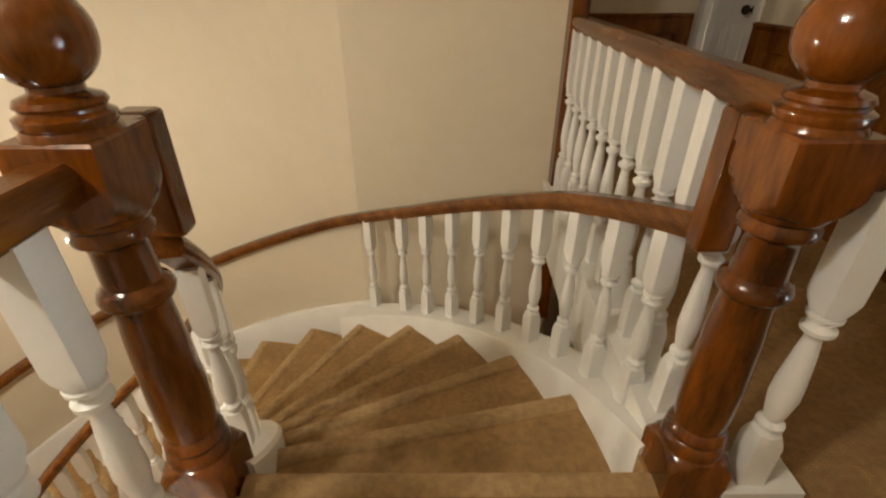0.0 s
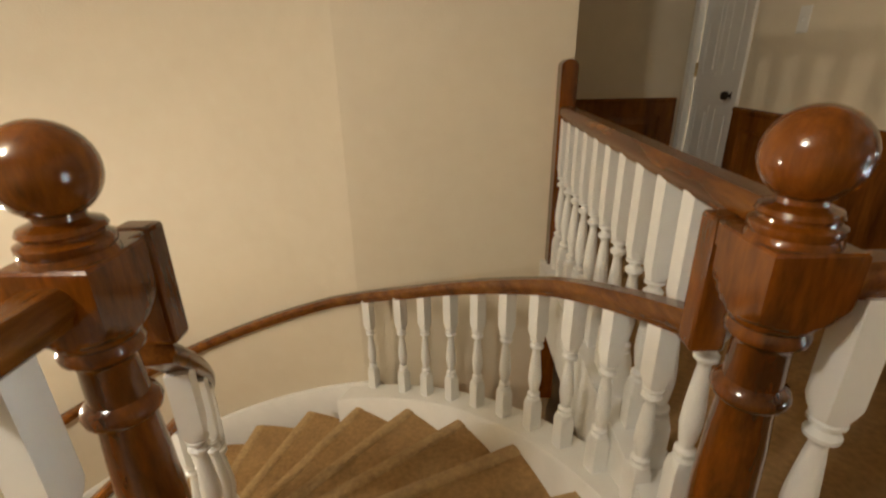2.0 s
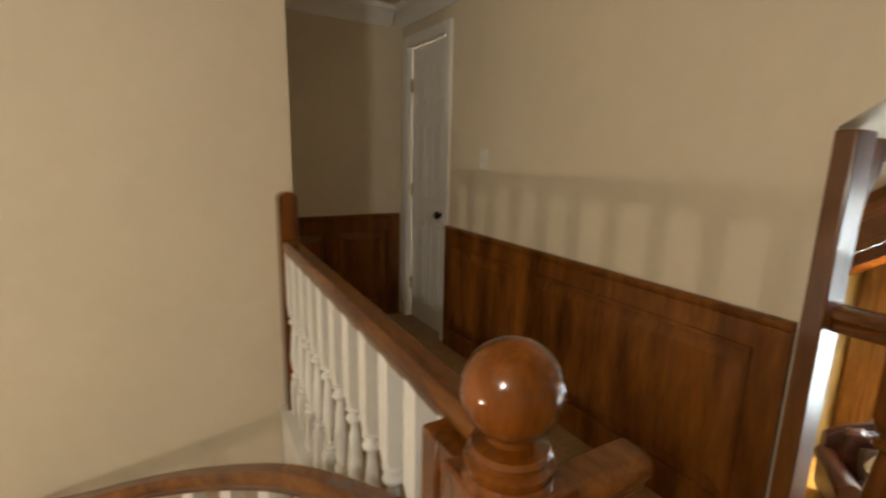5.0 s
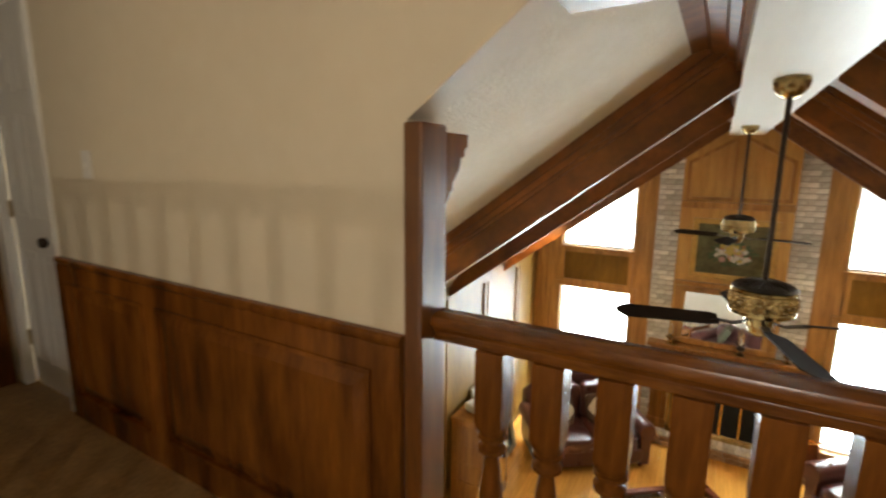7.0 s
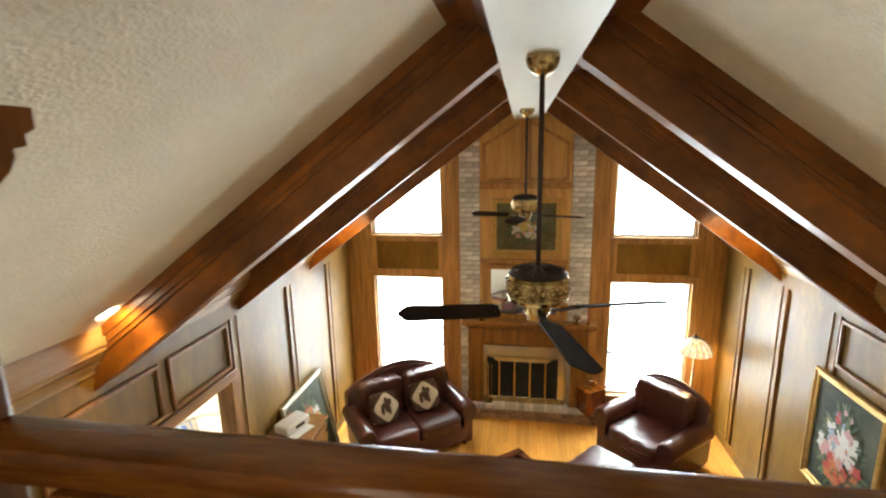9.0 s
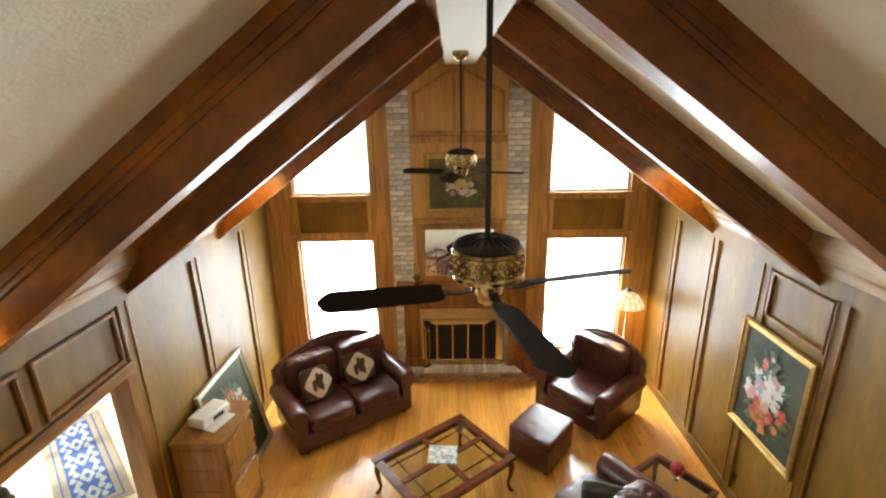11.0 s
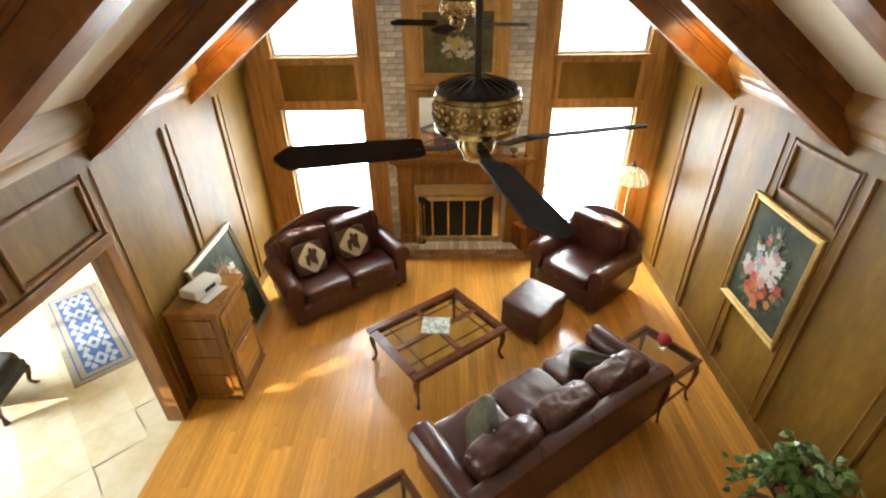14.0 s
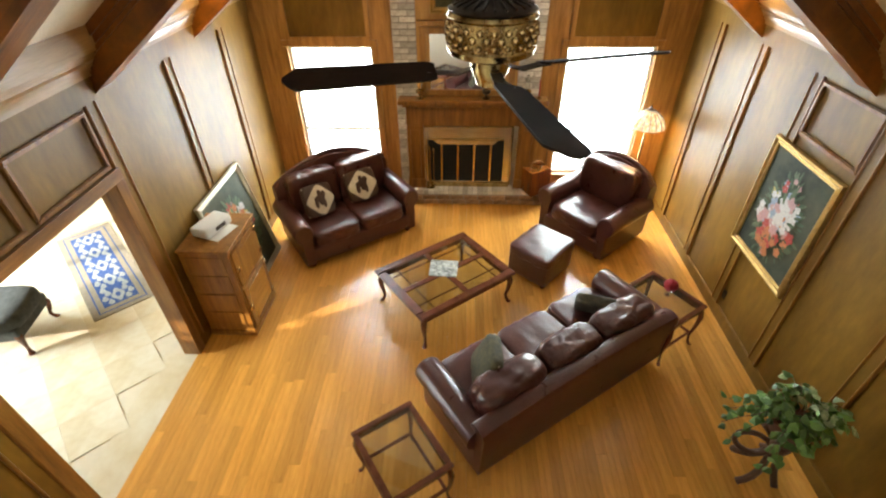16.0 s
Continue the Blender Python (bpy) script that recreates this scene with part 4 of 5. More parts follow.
CREAM = mat("cream_tapestry", (0.66, 0.58, 0.44), 0.9, vary=0.18, scale=30, bump=0.4, bump_scale=200)
BROWNC = mat("brown_tapestry", (0.085, 0.045, 0.028), 0.9, vary=0.25, scale=30, bump=0.4, bump_scale=200)
OLIVE = mat("olive_brocade", (0.10, 0.085, 0.035), 0.75, colour2=(0.035, 0.035, 0.02), scale=22, bump=0.4, bump_scale=120)
BLACKC = mat("black_brocade", (0.03, 0.028, 0.022), 0.7, colour2=(0.09, 0.08, 0.05), scale=26, bump=0.4, bump_scale=120)


def pillow(label, m, size, material, figure=False, edge=None):
    p = thing("throw_pillow", label, "pillow", m)
    h = size / 2
    part("cover", cushion((-h, -0.062, -h), (h, 0.062, h), 5.5, 9, 0.006, 3), material, p)
    if edge:
        part("piping", sweep([(-h * 0.9, 0, -h * 0.9), (h * 0.9, 0, -h * 0.9), (h * 0.9, 0, h * 0.9), (-h * 0.9, 0, h * 0.9)], [(0.006 * math.cos(q), 0.006 * math.sin(q)) for q in (0, 1.26, 2.5, 3.77, 5.03)], plumb=False, closed=True), edge, p)
    if figure:
        q = h * 0.98
        part("panel", cushion((-q * 0.78, -0.076, -q * 0.78), (q * 0.78, -0.054, q * 0.78), 6, 4, 0.002), CREAM, p, "cream woven panel", at=pose(0, 0.003, 0, 0, 45, 0))
        bm = bmesh.new()
        for cx, cz, rx, rz in ((-0.01, 0.015, 0.052, 0.030), (0.03, 0.045, 0.022, 0.03), (-0.045, -0.02, 0.018, 0.045), (0.025, -0.03, 0.016, 0.045), (-0.005, 0.06, 0.018, 0.03), (0.0, -0.02, 0.02, 0.03)):
            bmesh.ops.create_icosphere(bm, subdivisions=2, radius=1, matrix=Matrix.Translation((cx * 1.5, -0.079, cz * 1.5)) @ Matrix.Diagonal((rx * 1.5, 0.006, rz * 1.4, 1)))
        part("figure", bm, BROWNC, p, "dark woven figure")
    return p


def on(place, x, y, z, rx=0, ry=0, rz=0):
    return place @ pose(x, y, z, rx, ry, rz)


pillow("brown tapestry pillow with a cream diamond on the loveseat", on(PLACE_LOVE, -0.36, -0.02, 0.665, -24, 6, 12), 0.40, BROWNC, True, CREAM)
pillow("brown tapestry pillow with a cream diamond on the loveseat", on(PLACE_LOVE, 0.24, 0.0, 0.675, -24, -4, -6), 0.40, BROWNC, True, CREAM)
pillow("olive brocade pillow leaning on the sofa", on(PLACE_SOFA, 0.66, -0.10, 0.635, -26, 0, 58), 0.38, OLIVE, edge=CREAM)
pillow("black brocade pillow leaning on the sofa", on(PLACE_SOFA, -0.62, -0.10, 0.605, -34, 0, -52), 0.38, BLACKC, edge=OLIVE)

# ---- tables ----


def cabriole(x, y, h, parent, sx, sy, top=0.032):
    path = [(0, 0, h), (0.018, 0.018, h * 0.80), (0.012, 0.012, h * 0.55), (-0.006, -0.006, h * 0.28), (0.004, 0.004, 0.05), (0.022, 0.022, 0.012)]
    rad = [top, top * 1.05, top * 0.75, top * 0.5, top * 0.55, top * 0.85]
    bm = bmesh.new()
    rings = []
    for (px, py, pz), r in zip(path, rad):
        rings.append([bm.verts.new((x + sx * px + r * math.cos(2 * math.pi * k / 10), y + sy * py + r * math.sin(2 * math.pi * k / 10), pz)) for k in range(10)])
    for a, b in zip(rings, rings[1:]):
        for k in range(10):
            bm.faces.new((a[k], a[(k + 1) % 10], b[(k + 1) % 10], b[k]))
    bm.faces.new(rings[0]), bm.faces.new(rings[-1][::-1])
    part("leg", bm, CHERRY, parent)


def ring_frame(w, d, rim, z0, z1, bevel=0.008):
    bm = bmesh.new()
    BOXED.add(bm)
    for lo, hi in (((-w, -d, z0), (w, -d + rim, z1)), ((-w, d - rim, z0), (w, d, z1)), ((-w, -d + rim, z0), (-w + rim, d - rim, z1)), ((w - rim, -d + rim, z0), (w, d - rim, z1))):
        add_box(bm, lo, hi)
    bmesh.ops.bevel(bm, geom=bm.edges[:], offset=bevel, segments=2, affect="EDGES")
    return bm


ct = thing("coffee_table", "cherry coffee table with glass panes and cabriole legs", "coffee table", pose(6.80, 0.765, F, 0, 0, -52))
W, D = 0.60, 0.46
part("top_frame", ring_frame(W + 0.012, D + 0.012, 0.097, 0.412, 0.45, 0.012), CHERRY, ct)
part("apron", ring_frame(W - 0.03, D - 0.03, 0.025, 0.345, 0.415, 0.004), CHERRY, ct)
part("cross_bar", box((-W + 0.085, -0.03, 0.425), (W - 0.085, 0.03, 0.448), 0.004), CHERRY, ct)
part("cross_bar", box((-0.03, -D + 0.085, 0.424), (0.03, -0.03, 0.448), 0.004), CHERRY, ct)
part("cross_bar", box((-0.03, 0.03, 0.424), (0.03, D - 0.085, 0.448), 0.004), CHERRY, ct)
for sx in (-1, 1):
    for sy in (-1, 1):
        x0, x1 = sorted((sx * 0.03, sx * (W - 0.085)))
        y0, y1 = sorted((sy * 0.03, sy * (D - 0.085)))
        part("pane", box((x0, y0, 0.432), (x1, y1, 0.438)), SMOKED, ct)
        part("muntin", box((x0, sy * 0.26 - 0.006, 0.422), (x1, sy * 0.26 + 0.006, 0.431)), CHERRY, ct)
        part("muntin", box((sx * 0.40 - 0.006, y0, 0.4215), (sx * 0.40 + 0.006, y1, 0.4305)), CHERRY, ct)
        cabriole(sx * (W - 0.05), sy * (D - 0.05), 0.40, ct, sx, sy)
SCRIPT = mat("speckled_cover", (0.72, 0.74, 0.70), 0.5, colour2=(0.05, 0.06, 0.06), scale=24, bump=0.1)
book = thing("book", "thin speckled black and white book on the glass table", "book", pose(6.84, 0.78, F + 0.45, 0, 0, -3))
part("cover", box((-0.13, -0.15, 0), (0.13, 0.15, 0.012), 0.002), SCRIPT, book)
part("pages", box((-0.126, -0.146, 0.003), (0.127, 0.146, 0.0095)), PLASTIC, book)


def end_table(m, label):
    t = thing("end_table", label, "end table", m, group="end tables beside the sofa")
    w, d = 0.255, 0.315
    part("top_frame", ring_frame(w, d, 0.045, 0.53, 0.56), CHERRY, t)
    part("apron", ring_frame(w - 0.02, d - 0.02, 0.02, 0.47, 0.53, 0.003), CHERRY, t)
    part("pane", box((-w + 0.045, -d + 0.045, 0.543), (w - 0.045, d - 0.045, 0.549)), SMOKED, t)
    for sx in (-1, 1):
        for sy in (-1, 1):
            cabriole(sx * (w - 0.035), sy * (d - 0.035), 0.50, t, sx, sy, 0.024)
    part("shelf_frame", ring_frame(w - 0.035, d - 0.035, 0.025, 0.17, 0.19, 0.003), CHERRY, t)
    return t


end_table(pose(4.71, 1.005, F, 0, 0, -55), "cherry end table with a glass top and empty shelf frame")
end_table(pose(6.345, -1.38, F, 0, 0, -55), "cherry end table with a glass top, holding a red ornament")
RED = mat("red_felt", (0.42, 0.012, 0.015), 0.8, vary=0.35, scale=30, bump=0.6, bump_scale=90)
orn = thing("flower_ball", "small red ball of flowers in a glass cup", "ornament", pose(6.375, -1.43, F + 0.56))
part("cup", lathe([(0.028, 0), (0.03, 0.004), (0.014, 0.012), (0.012, 0.03), (0.034, 0.05), (0.04, 0.075)], 16), GLASS, orn)
bm = bmesh.new()
bmesh.ops.create_icosphere(bm, subdivisions=4, radius=0.062, matrix=Matrix.Translation((0, 0, 0.125)))
for v in bm.verts:
    v.co += (v.co - Vector((0, 0, 0.125))).normalized() * 0.012 * noise.noise(v.co * 60)
part("bloom", bm, RED, orn)

# ---- oak cabinet, radio ----
cab = thing("oak_cabinet", "golden oak ice-chest style cabinet with a glazed door", "cabinet", pose(6.53, 2.975, F))
cw, cd, chh = 0.30, 0.235, 1.10
part("body", box((-cw, -cd, 0.06), (cw, cd, chh), 0.004), OAK, cab)
part("plinth", box((-cw - 0.012, -cd - 0.012, 0), (cw + 0.012, cd, 0.07), 0.006), OAK, cab)
part("top_board", box((-cw - 0.025, -cd - 0.025, chh), (cw + 0.025, cd, chh + 0.032), 0.008), OAK, cab)
for z0, z1 in ((0.12, 0.34), (0.38, 0.58), (0.62, 0.82), (0.86, 1.04)):
    part("side_panel", box((-cw - 0.010, -cd + 0.06, z0), (-cw, cd - 0.05, z1), 0.004), OAK, cab)
for nm, z0, z1 in (("door", 0.10, 0.62), ("upper_door", 0.66, 1.06)):
    dr = part(nm, box((-cw + 0.03, -cd - 0.022, z0), (cw - 0.03, -cd, z1), 0.005), OAK, cab)
    part("door_pane", box((-cw + 0.09, -cd - 0.026, z0 + 0.06), (cw - 0.09, -cd - 0.021, z1 - 0.06), 0.002), MIRROR if nm == "door" else OAK, dr)
    for z in (z0 + 0.06, z1 - 0.06):
        part("hinge", box((cw - 0.075, -cd - 0.030, z - 0.025), (cw - 0.02, -cd - 0.021, z + 0.025), 0.003), BRASS, dr)
    part("latch", box((-cw + 0.02, -cd - 0.034, (z0 + z1) / 2 - 0.02), (-cw + 0.07, -cd - 0.021, (z0 + z1) / 2 + 0.02), 0.005), BRASS, dr)
radio = thing("radio", "white plastic table radio on the oak cabinet", "radio", pose(6.56, 3.0, F + chh + 0.032, 0, 0, -18))
part("paper", box((-0.15, -0.19, 0), (0.13, 0.04, 0.003)), PLASTIC, radio)
part("case", box((-0.17, -0.10, 0.004), (0.17, 0.10, 0.105), 0.025, 4), PLASTIC, radio)
part("display", box((-0.05, -0.1035, 0.035), (0.08, -0.098, 0.075), 0.002), BRONZE, radio)

# ---- pictures ----
PALEGILT = mat("pale_gilt_frame", (0.56, 0.52, 0.38), 0.4, 0.4, vary=0.3, scale=20, bump=0.2, bump_scale=90)
CANVAS = mat("dark_green_canvas", (0.105, 0.105, 0.065), 0.75, colour2=(0.026, 0.034, 0.028), scale=1.6, spec=0.15, fine=0.2, bump=0.1)
CANVAS2 = mat("olive_canvas", (0.17, 0.16, 0.085), 0.75, colour2=(0.07, 0.065, 0.035), scale=5, spec=0.15, fine=0.2, bump=0.1)
BLOOMS = [mat("painted_" + n, c, 0.5, vary=0.35, scale=60, bump=0.2) for n, c in (("white", (0.66, 0.62, 0.58)), ("red", (0.45, 0.05, 0.03)), ("orange", (0.52, 0.17, 0.05)), ("pink", (0.55, 0.30, 0.28)), ("blue", (0.30, 0.36, 0.46)), ("yellow", (0.55, 0.42, 0.10)), ("leaf", (0.05, 0.09, 0.035)), ("stem", (0.10, 0.14, 0.06)))]


def picture(label, m, w, h, frame_w, canvas, seed, weights, spread=(0.80, 0.86), crown=-0.06, gilt=GOLD):
    """A framed flower painting; local x across, z up, faces -y."""
    p = thing("painting", label, "painting", m)
    part("canvas", box((-w / 2 + frame_w - 0.004, -0.012, frame_w - 0.004), (w / 2 - frame_w + 0.004, -0.004, h - frame_w + 0.004)), canvas, p)
    prof = [(0.0, -0.002), (frame_w, -0.002), (frame_w, -0.02), (frame_w * 0.8, -0.03), (frame_w * 0.55, -0.026), (frame_w * 0.3, -0.044), (0.004, -0.036)]
    bm = bmesh.new()
    corners = [(-w / 2, 0, 1, 1), (w / 2, 0, -1, 1), (w / 2, h, -1, -1), (-w / 2, h, 1, -1)]
    rings = [[bm.verts.new((cx + sx * u, y, cz + sz * u)) for u, y in prof] for cx, cz, sx, sz in corners]
    for i in range(4):
        a, b = rings[i], rings[(i + 1) % 4]
        for k in range(len(prof)):
            j = (k + 1) % len(prof)
            bm.faces.new((a[k], a[j], b[j], b[k]))
    part("frame", bm, gilt, p, "carved gilt frame", smooth=False)
    rnd = random.Random(seed)
    groups = {}
    iw, ih = (w - 2 * frame_w) / 2, (h - 2 * frame_w) / 2
    for k in range(250):
        a, r = rnd.uniform(0, 2 * math.pi), rnd.random() ** 0.75
        narrow = 1 - 0.45 * max(0.0, math.sin(a)) * r
        x, z = r * math.cos(a) * iw * spread[0] * narrow, h / 2 + ih * crown + r * math.sin(a) * ih * spread[1]
        band = 0 if r * math.sin(a) > 0.45 else 1 if r * math.sin(a) > -0.25 else 2
        kind = rnd.choices(range(8), weights[band])[0]
        if k < 90 or r > 0.85:
            kind = rnd.choice((6, 7, 6))
        size = rnd.uniform(0.024, 0.070) * (1.3 - 0.7 * r) * h / 1.1
        bm = groups.setdefault(kind, bmesh.new())
        petals = 5 if kind < 6 else 1
        for q in range(petals):
            t = 2 * math.pi * q / petals + a
            ox, oz = (size * 0.55 * math.cos(t), size * 0.55 * math.sin(t)) if petals > 1 else (0, 0)
            mm = Matrix.Translation((x + ox, -0.0125 - 0.00006 * k, z + oz)) @ Matrix.Rotation(-t, 4, "Y") @ Matrix.Diagonal((size * (0.6 if petals > 1 else 1.5), 0.0006, size * 0.45, 1))
            bmesh.ops.create_icosphere(bm, subdivisions=1, radius=1, matrix=mm)
    for kind, bm in groups.items():
        part("bloom_paint" if kind < 6 else "leaf_paint", bm, BLOOMS[kind], p)["kind"] = "stuff"
    return p


picture("flower still life in a carved gilt frame, hung on panelling", pose(6.46, YR + 0.014, -1.865, 0, 0, 180), 0.92, 1.115, 0.07, CANVAS, 3, ((2, 3, 0.5, 2, 0.5, 0.2, 3, 2), (7, 0.4, 0.6, 2.5, 2.5, 0.3, 2, 1), (1.5, 2.5, 4, 1.5, 0.5, 0.3, 3, 2)), (0.80, 0.88))
picture("fruit and flower painting in a gilt frame above the mantel", pose(XF - 0.052, 0.525, -0.22, 0, 0, -90), 0.99, 0.83, 0.075, CANVAS2, 8, ((2.5, 0.6, 0.7, 0.8, 0.2, 4, 5, 3),) * 3, (0.66, 0.5), -0.12)
picture("dark flower painting in a pale gilt frame, leaning on the wall", pose(7.22, 2.985, F, -11, 0, 0), 1.02, 1.27, 0.065, CANVAS, 21, ((3, 0.6, 0.3, 2, 0.5, 0.3, 3, 2), (3, 1.6, 0.5, 2, 0.5, 0.3, 3, 2), (1, 2, 0.5, 1, 0.2, 0.3, 5, 3)), (0.78, 0.74), 0.05, PALEGILT)

# ---- ceiling fans ----


def fan(m, drop, radius, first, label, step=90.0, blade_mat=BLADE):
    f = thing("ceiling_fan", label, "ceiling fan", m)
    part("canopy", lathe([(0.075, 0), (0.078, -0.02), (0.07, -0.05), (0.045, -0.08), (0.02, -0.095)], 24), BRASS, f, "polished brass canopy")
    part("downrod", lathe([(0.0125, -0.09), (0.0125, -drop + 0.02)], 14), BRONZE, f)
    z = -drop
    motor = part("motor_housing", lathe([(0.03, z + 0.03), (0.06, z + 0.022), (0.12, z + 0.008), (0.142, z - 0.008), (0.150, z - 0.020), (0.144, z - 0.028), (0.147, z - 0.06), (0.144, z - 0.108), (0.150, z - 0.116), (0.144, z - 0.135), (0.11, z - 0.150), (0.075, z - 0.158)], 36), BRASS, f, "ornate brass motor housing")
    part("top_vent", lathe([(0.035, z + 0.034), (0.062, z + 0.025), (0.120, z + 0.011), (0.143, z - 0.005), (0.146, z - 0.0), (0.122, z + 0.016), (0.062, z + 0.030), (0.035, z + 0.039)], 36), BRONZE, motor)
    ribs = bmesh.new()
    for k in range(24):
        t = 2 * math.pi * k / 24
        add_sweep(ribs, [(r * math.cos(t), r * math.sin(t), z + dz) for r, dz in ((0.045, 0.038), (0.09, 0.028), (0.132, 0.012))], [(-0.0035, -0.004), (0.0035, -0.004), (0.0035, 0.004), (-0.0035, 0.004)])
    part("vent_ribs", ribs, BRONZE, motor, "radial cast ribs")
    bead = bmesh.new()
    for k in range(20):
        t = 2 * math.pi * k / 20
        for dt, dz, rr in ((0, -0.050, 0.013), (0.157, -0.072, 0.015), (0, -0.094, 0.011), (0.157, -0.040, 0.007), (0.157, -0.102, 0.008)):
            bmesh.ops.create_icosphere(bead, subdivisions=1, radius=rr, matrix=Matrix.Translation((0.145 * math.cos(t + dt), 0.145 * math.sin(t + dt), z + dz)))
    part("relief_band", bead, BRASS, motor)
    part("switch_cup", lathe([(0.07, z - 0.158), (0.065, z - 0.20), (0.05, z - 0.225), (0.045, z - 0.245), (0.02, z - 0.26), (0.003, z - 0.265)], 24), BRASS, f)
    for k in range(4):
        a = first + step * k
        turn = pose(0, 0, z - 0.195, 0, 0, a)
        arm = part("blade_arm", sweep([(0.07, 0, 0.005), (0.12, 0, -0.008), (0.17, 0, 0.0), (0.22, 0, 0.004)], [(-0.02, -0.003), (0.02, -0.003), (0.02, 0.003), (-0.02, 0.003)]), BRONZE, f, at=turn)
        x0, x1 = 0.19, radius
        out = [(x0, -0.045), (x0 + 0.03, -0.058), (x1 - 0.05, -0.068), (x1 - 0.025, -0.045), (x1, -0.012), (x1, 0.012), (x1 - 0.025, 0.045), (x1 - 0.05, 0.068), (x0 + 0.03, 0.058), (x0, 0.045)]
        part("blade", prism(out, "z", 0.003, 0.010), blade_mat, f, at=turn @ pose(0, 0, 0, -14, 0, 0))
    return f


fan(pose(4.62, 0.51, 1.70), 1.015, 0.70, 10.0, "brass ceiling fan with dark blades on a long rod", 92.0)
fan(pose(7.48, 0.55, 1.70), 0.93, 0.62, 75.0, "brass ceiling fan with dark blades near the fireplace")

# ---- lamps ----


def can_light(x, s, d, watts, cone):
    y = YC + s * d
    n = Vector((0, -s * SLOPE, -1)).normalized()
    place = Vector((x, y, roof(y)))
    c = thing("spotlight", "white recessed eyeball spotlight in the sloping ceiling, lit", "ceiling light")
    c.matrix_basis = Matrix.Translation(place) @ n.to_track_quat("Z", "Y").to_matrix().to_4x4()
    part("trim_ring", lathe([(0.095, 0.001), (0.095, 0.006), (0.085, 0.010), (0.066, 0.010), (0.062, 0.002)], 28), WHITE, c)
    part("bulb", lathe([(0.055, 0.004), (0.05, 0.010), (0.03, 0.016), (0.002, 0.018)], 24), BULB, c, "glowing bulb face")
    lamp("spot_light", "SPOT", tuple(place + n * 0.03), watts, WARM, tuple(place + Vector((0.30, s * 0.06, -0.40))), cone=cone, radius=0.05)


for x, s, d, watts, cone in ((4.49, 1, 2.36, 34, 125), (7.30, 1, 2.16, 62, 125), (7.30, -1, 2.16, 62, 125)):
    can_light(x, s, d, watts, cone)
SHADE = glow("stained_glass_shade", (0.90, 0.58, 0.24), 0.8)
sn = SHADE.node_tree
spot_noise, spot_ramp = sn.nodes.new("ShaderNodeTexVoronoi"), sn.nodes.new("ShaderNodeValToRGB")
spot_noise.inputs["Scale"].default_value = 22
stc = sn.nodes.new("ShaderNodeTexCoord")
sn.links.new(stc.outputs["Object"], spot_noise.inputs["Vector"])
spot_ramp.color_ramp.elements[0].position, spot_ramp.color_ramp.elements[1].position = 0.2, 0.75
spot_ramp.color_ramp.elements[0].color, spot_ramp.color_ramp.elements[1].color = (1.0, 0.94, 0.76, 1), (0.86, 0.60, 0.27, 1)
sn.links.new(spot_noise.outputs["Distance"], spot_ramp.inputs[0])
sn.links.new(spot_ramp.outputs[0], sn.nodes["Principled BSDF"].inputs["Emission Color"])
sn.links.new(spot_ramp.outputs[0], sn.nodes["Principled BSDF"].inputs["Base Color"])
fl = thing("floor_lamp", "brass floor lamp with a lit stained glass shade", "floor lamp", pose(8.76, -1.76, F))
part("base", lathe([(0.13, 0), (0.13, 0.012), (0.10, 0.025), (0.03, 0.045), (0.02, 0.07)], 28), BRONZE, fl)
part("pole", lathe([(0.013, 0.06), (0.013, 0.5), (0.022, 0.52), (0.013, 0.54), (0.011, 1.50)], 14), BRASS, fl)
shade = part("shade", bmesh.new(), SHADE, fl, "amber leaded glass shade")
bm = bmesh.new()
add_lathe(bm, [(0.225, 1.285), (0.22, 1.312), (0.19, 1.375), (0.125, 1.445), (0.05, 1.495), (0.047, 1.490), (0.12, 1.435), (0.185, 1.367), (0.215, 1.308)], 16, close=False)
bm.to_mesh(shade.data)
bm.free()
part("finial", lathe([(0.05, 1.492), (0.052, 1.50), (0.02, 1.51), (0.012, 1.54), (0.003, 1.56)], 16), BRONZE, fl)
for k in range(16):
    t = 2 * math.pi * (k + 0.5) / 16
    part("lead_strip", tube([(r * math.cos(t), r * math.sin(t), z) for r, z in ((0.226, 1.286), (0.221, 1.313), (0.191, 1.377), (0.126, 1.447), (0.05, 1.497))], 0.0035, 5), BRONZE, shade)
lamp("floor_lamp_light", "POINT", (8.76, -1.76, F + 1.30), 22, WARM, radius=0.05)
GLOBE = glow("frosted_globe", (1.0, 0.82, 0.6), 5)
pend = thing("pendant_lamp", "frosted glass pendant lamp hanging in the stairwell, lit", "pendant lamp", pose(STAIR_LAMP[0], STAIR_LAMP[1], 0))
part("cord", lathe([(0.006, STAIR_LAMP[2] + 0.16), (0.006, CEIL - 0.02)], 8), BRASS, pend)
part("canopy", lathe([(0.02, CEIL - 0.05), (0.06, CEIL - 0.02), (0.065, CEIL)], 20), BRASS, pend)
part("cap", lathe([(0.04, STAIR_LAMP[2] + 0.105), (0.05, STAIR_LAMP[2] + 0.12), (0.02, STAIR_LAMP[2] + 0.16), (0.008, STAIR_LAMP[2] + 0.17)], 18), BRASS, pend)
cl = thing("ceiling_lamp", "frosted glass ceiling lamp above the landing, lit", "ceiling lamp", pose(LOFT_LAMP[0], LOFT_LAMP[1], CEIL))
part("base_plate", lathe([(0.13, -0.02), (0.15, 0)], 24), BRASS, cl)

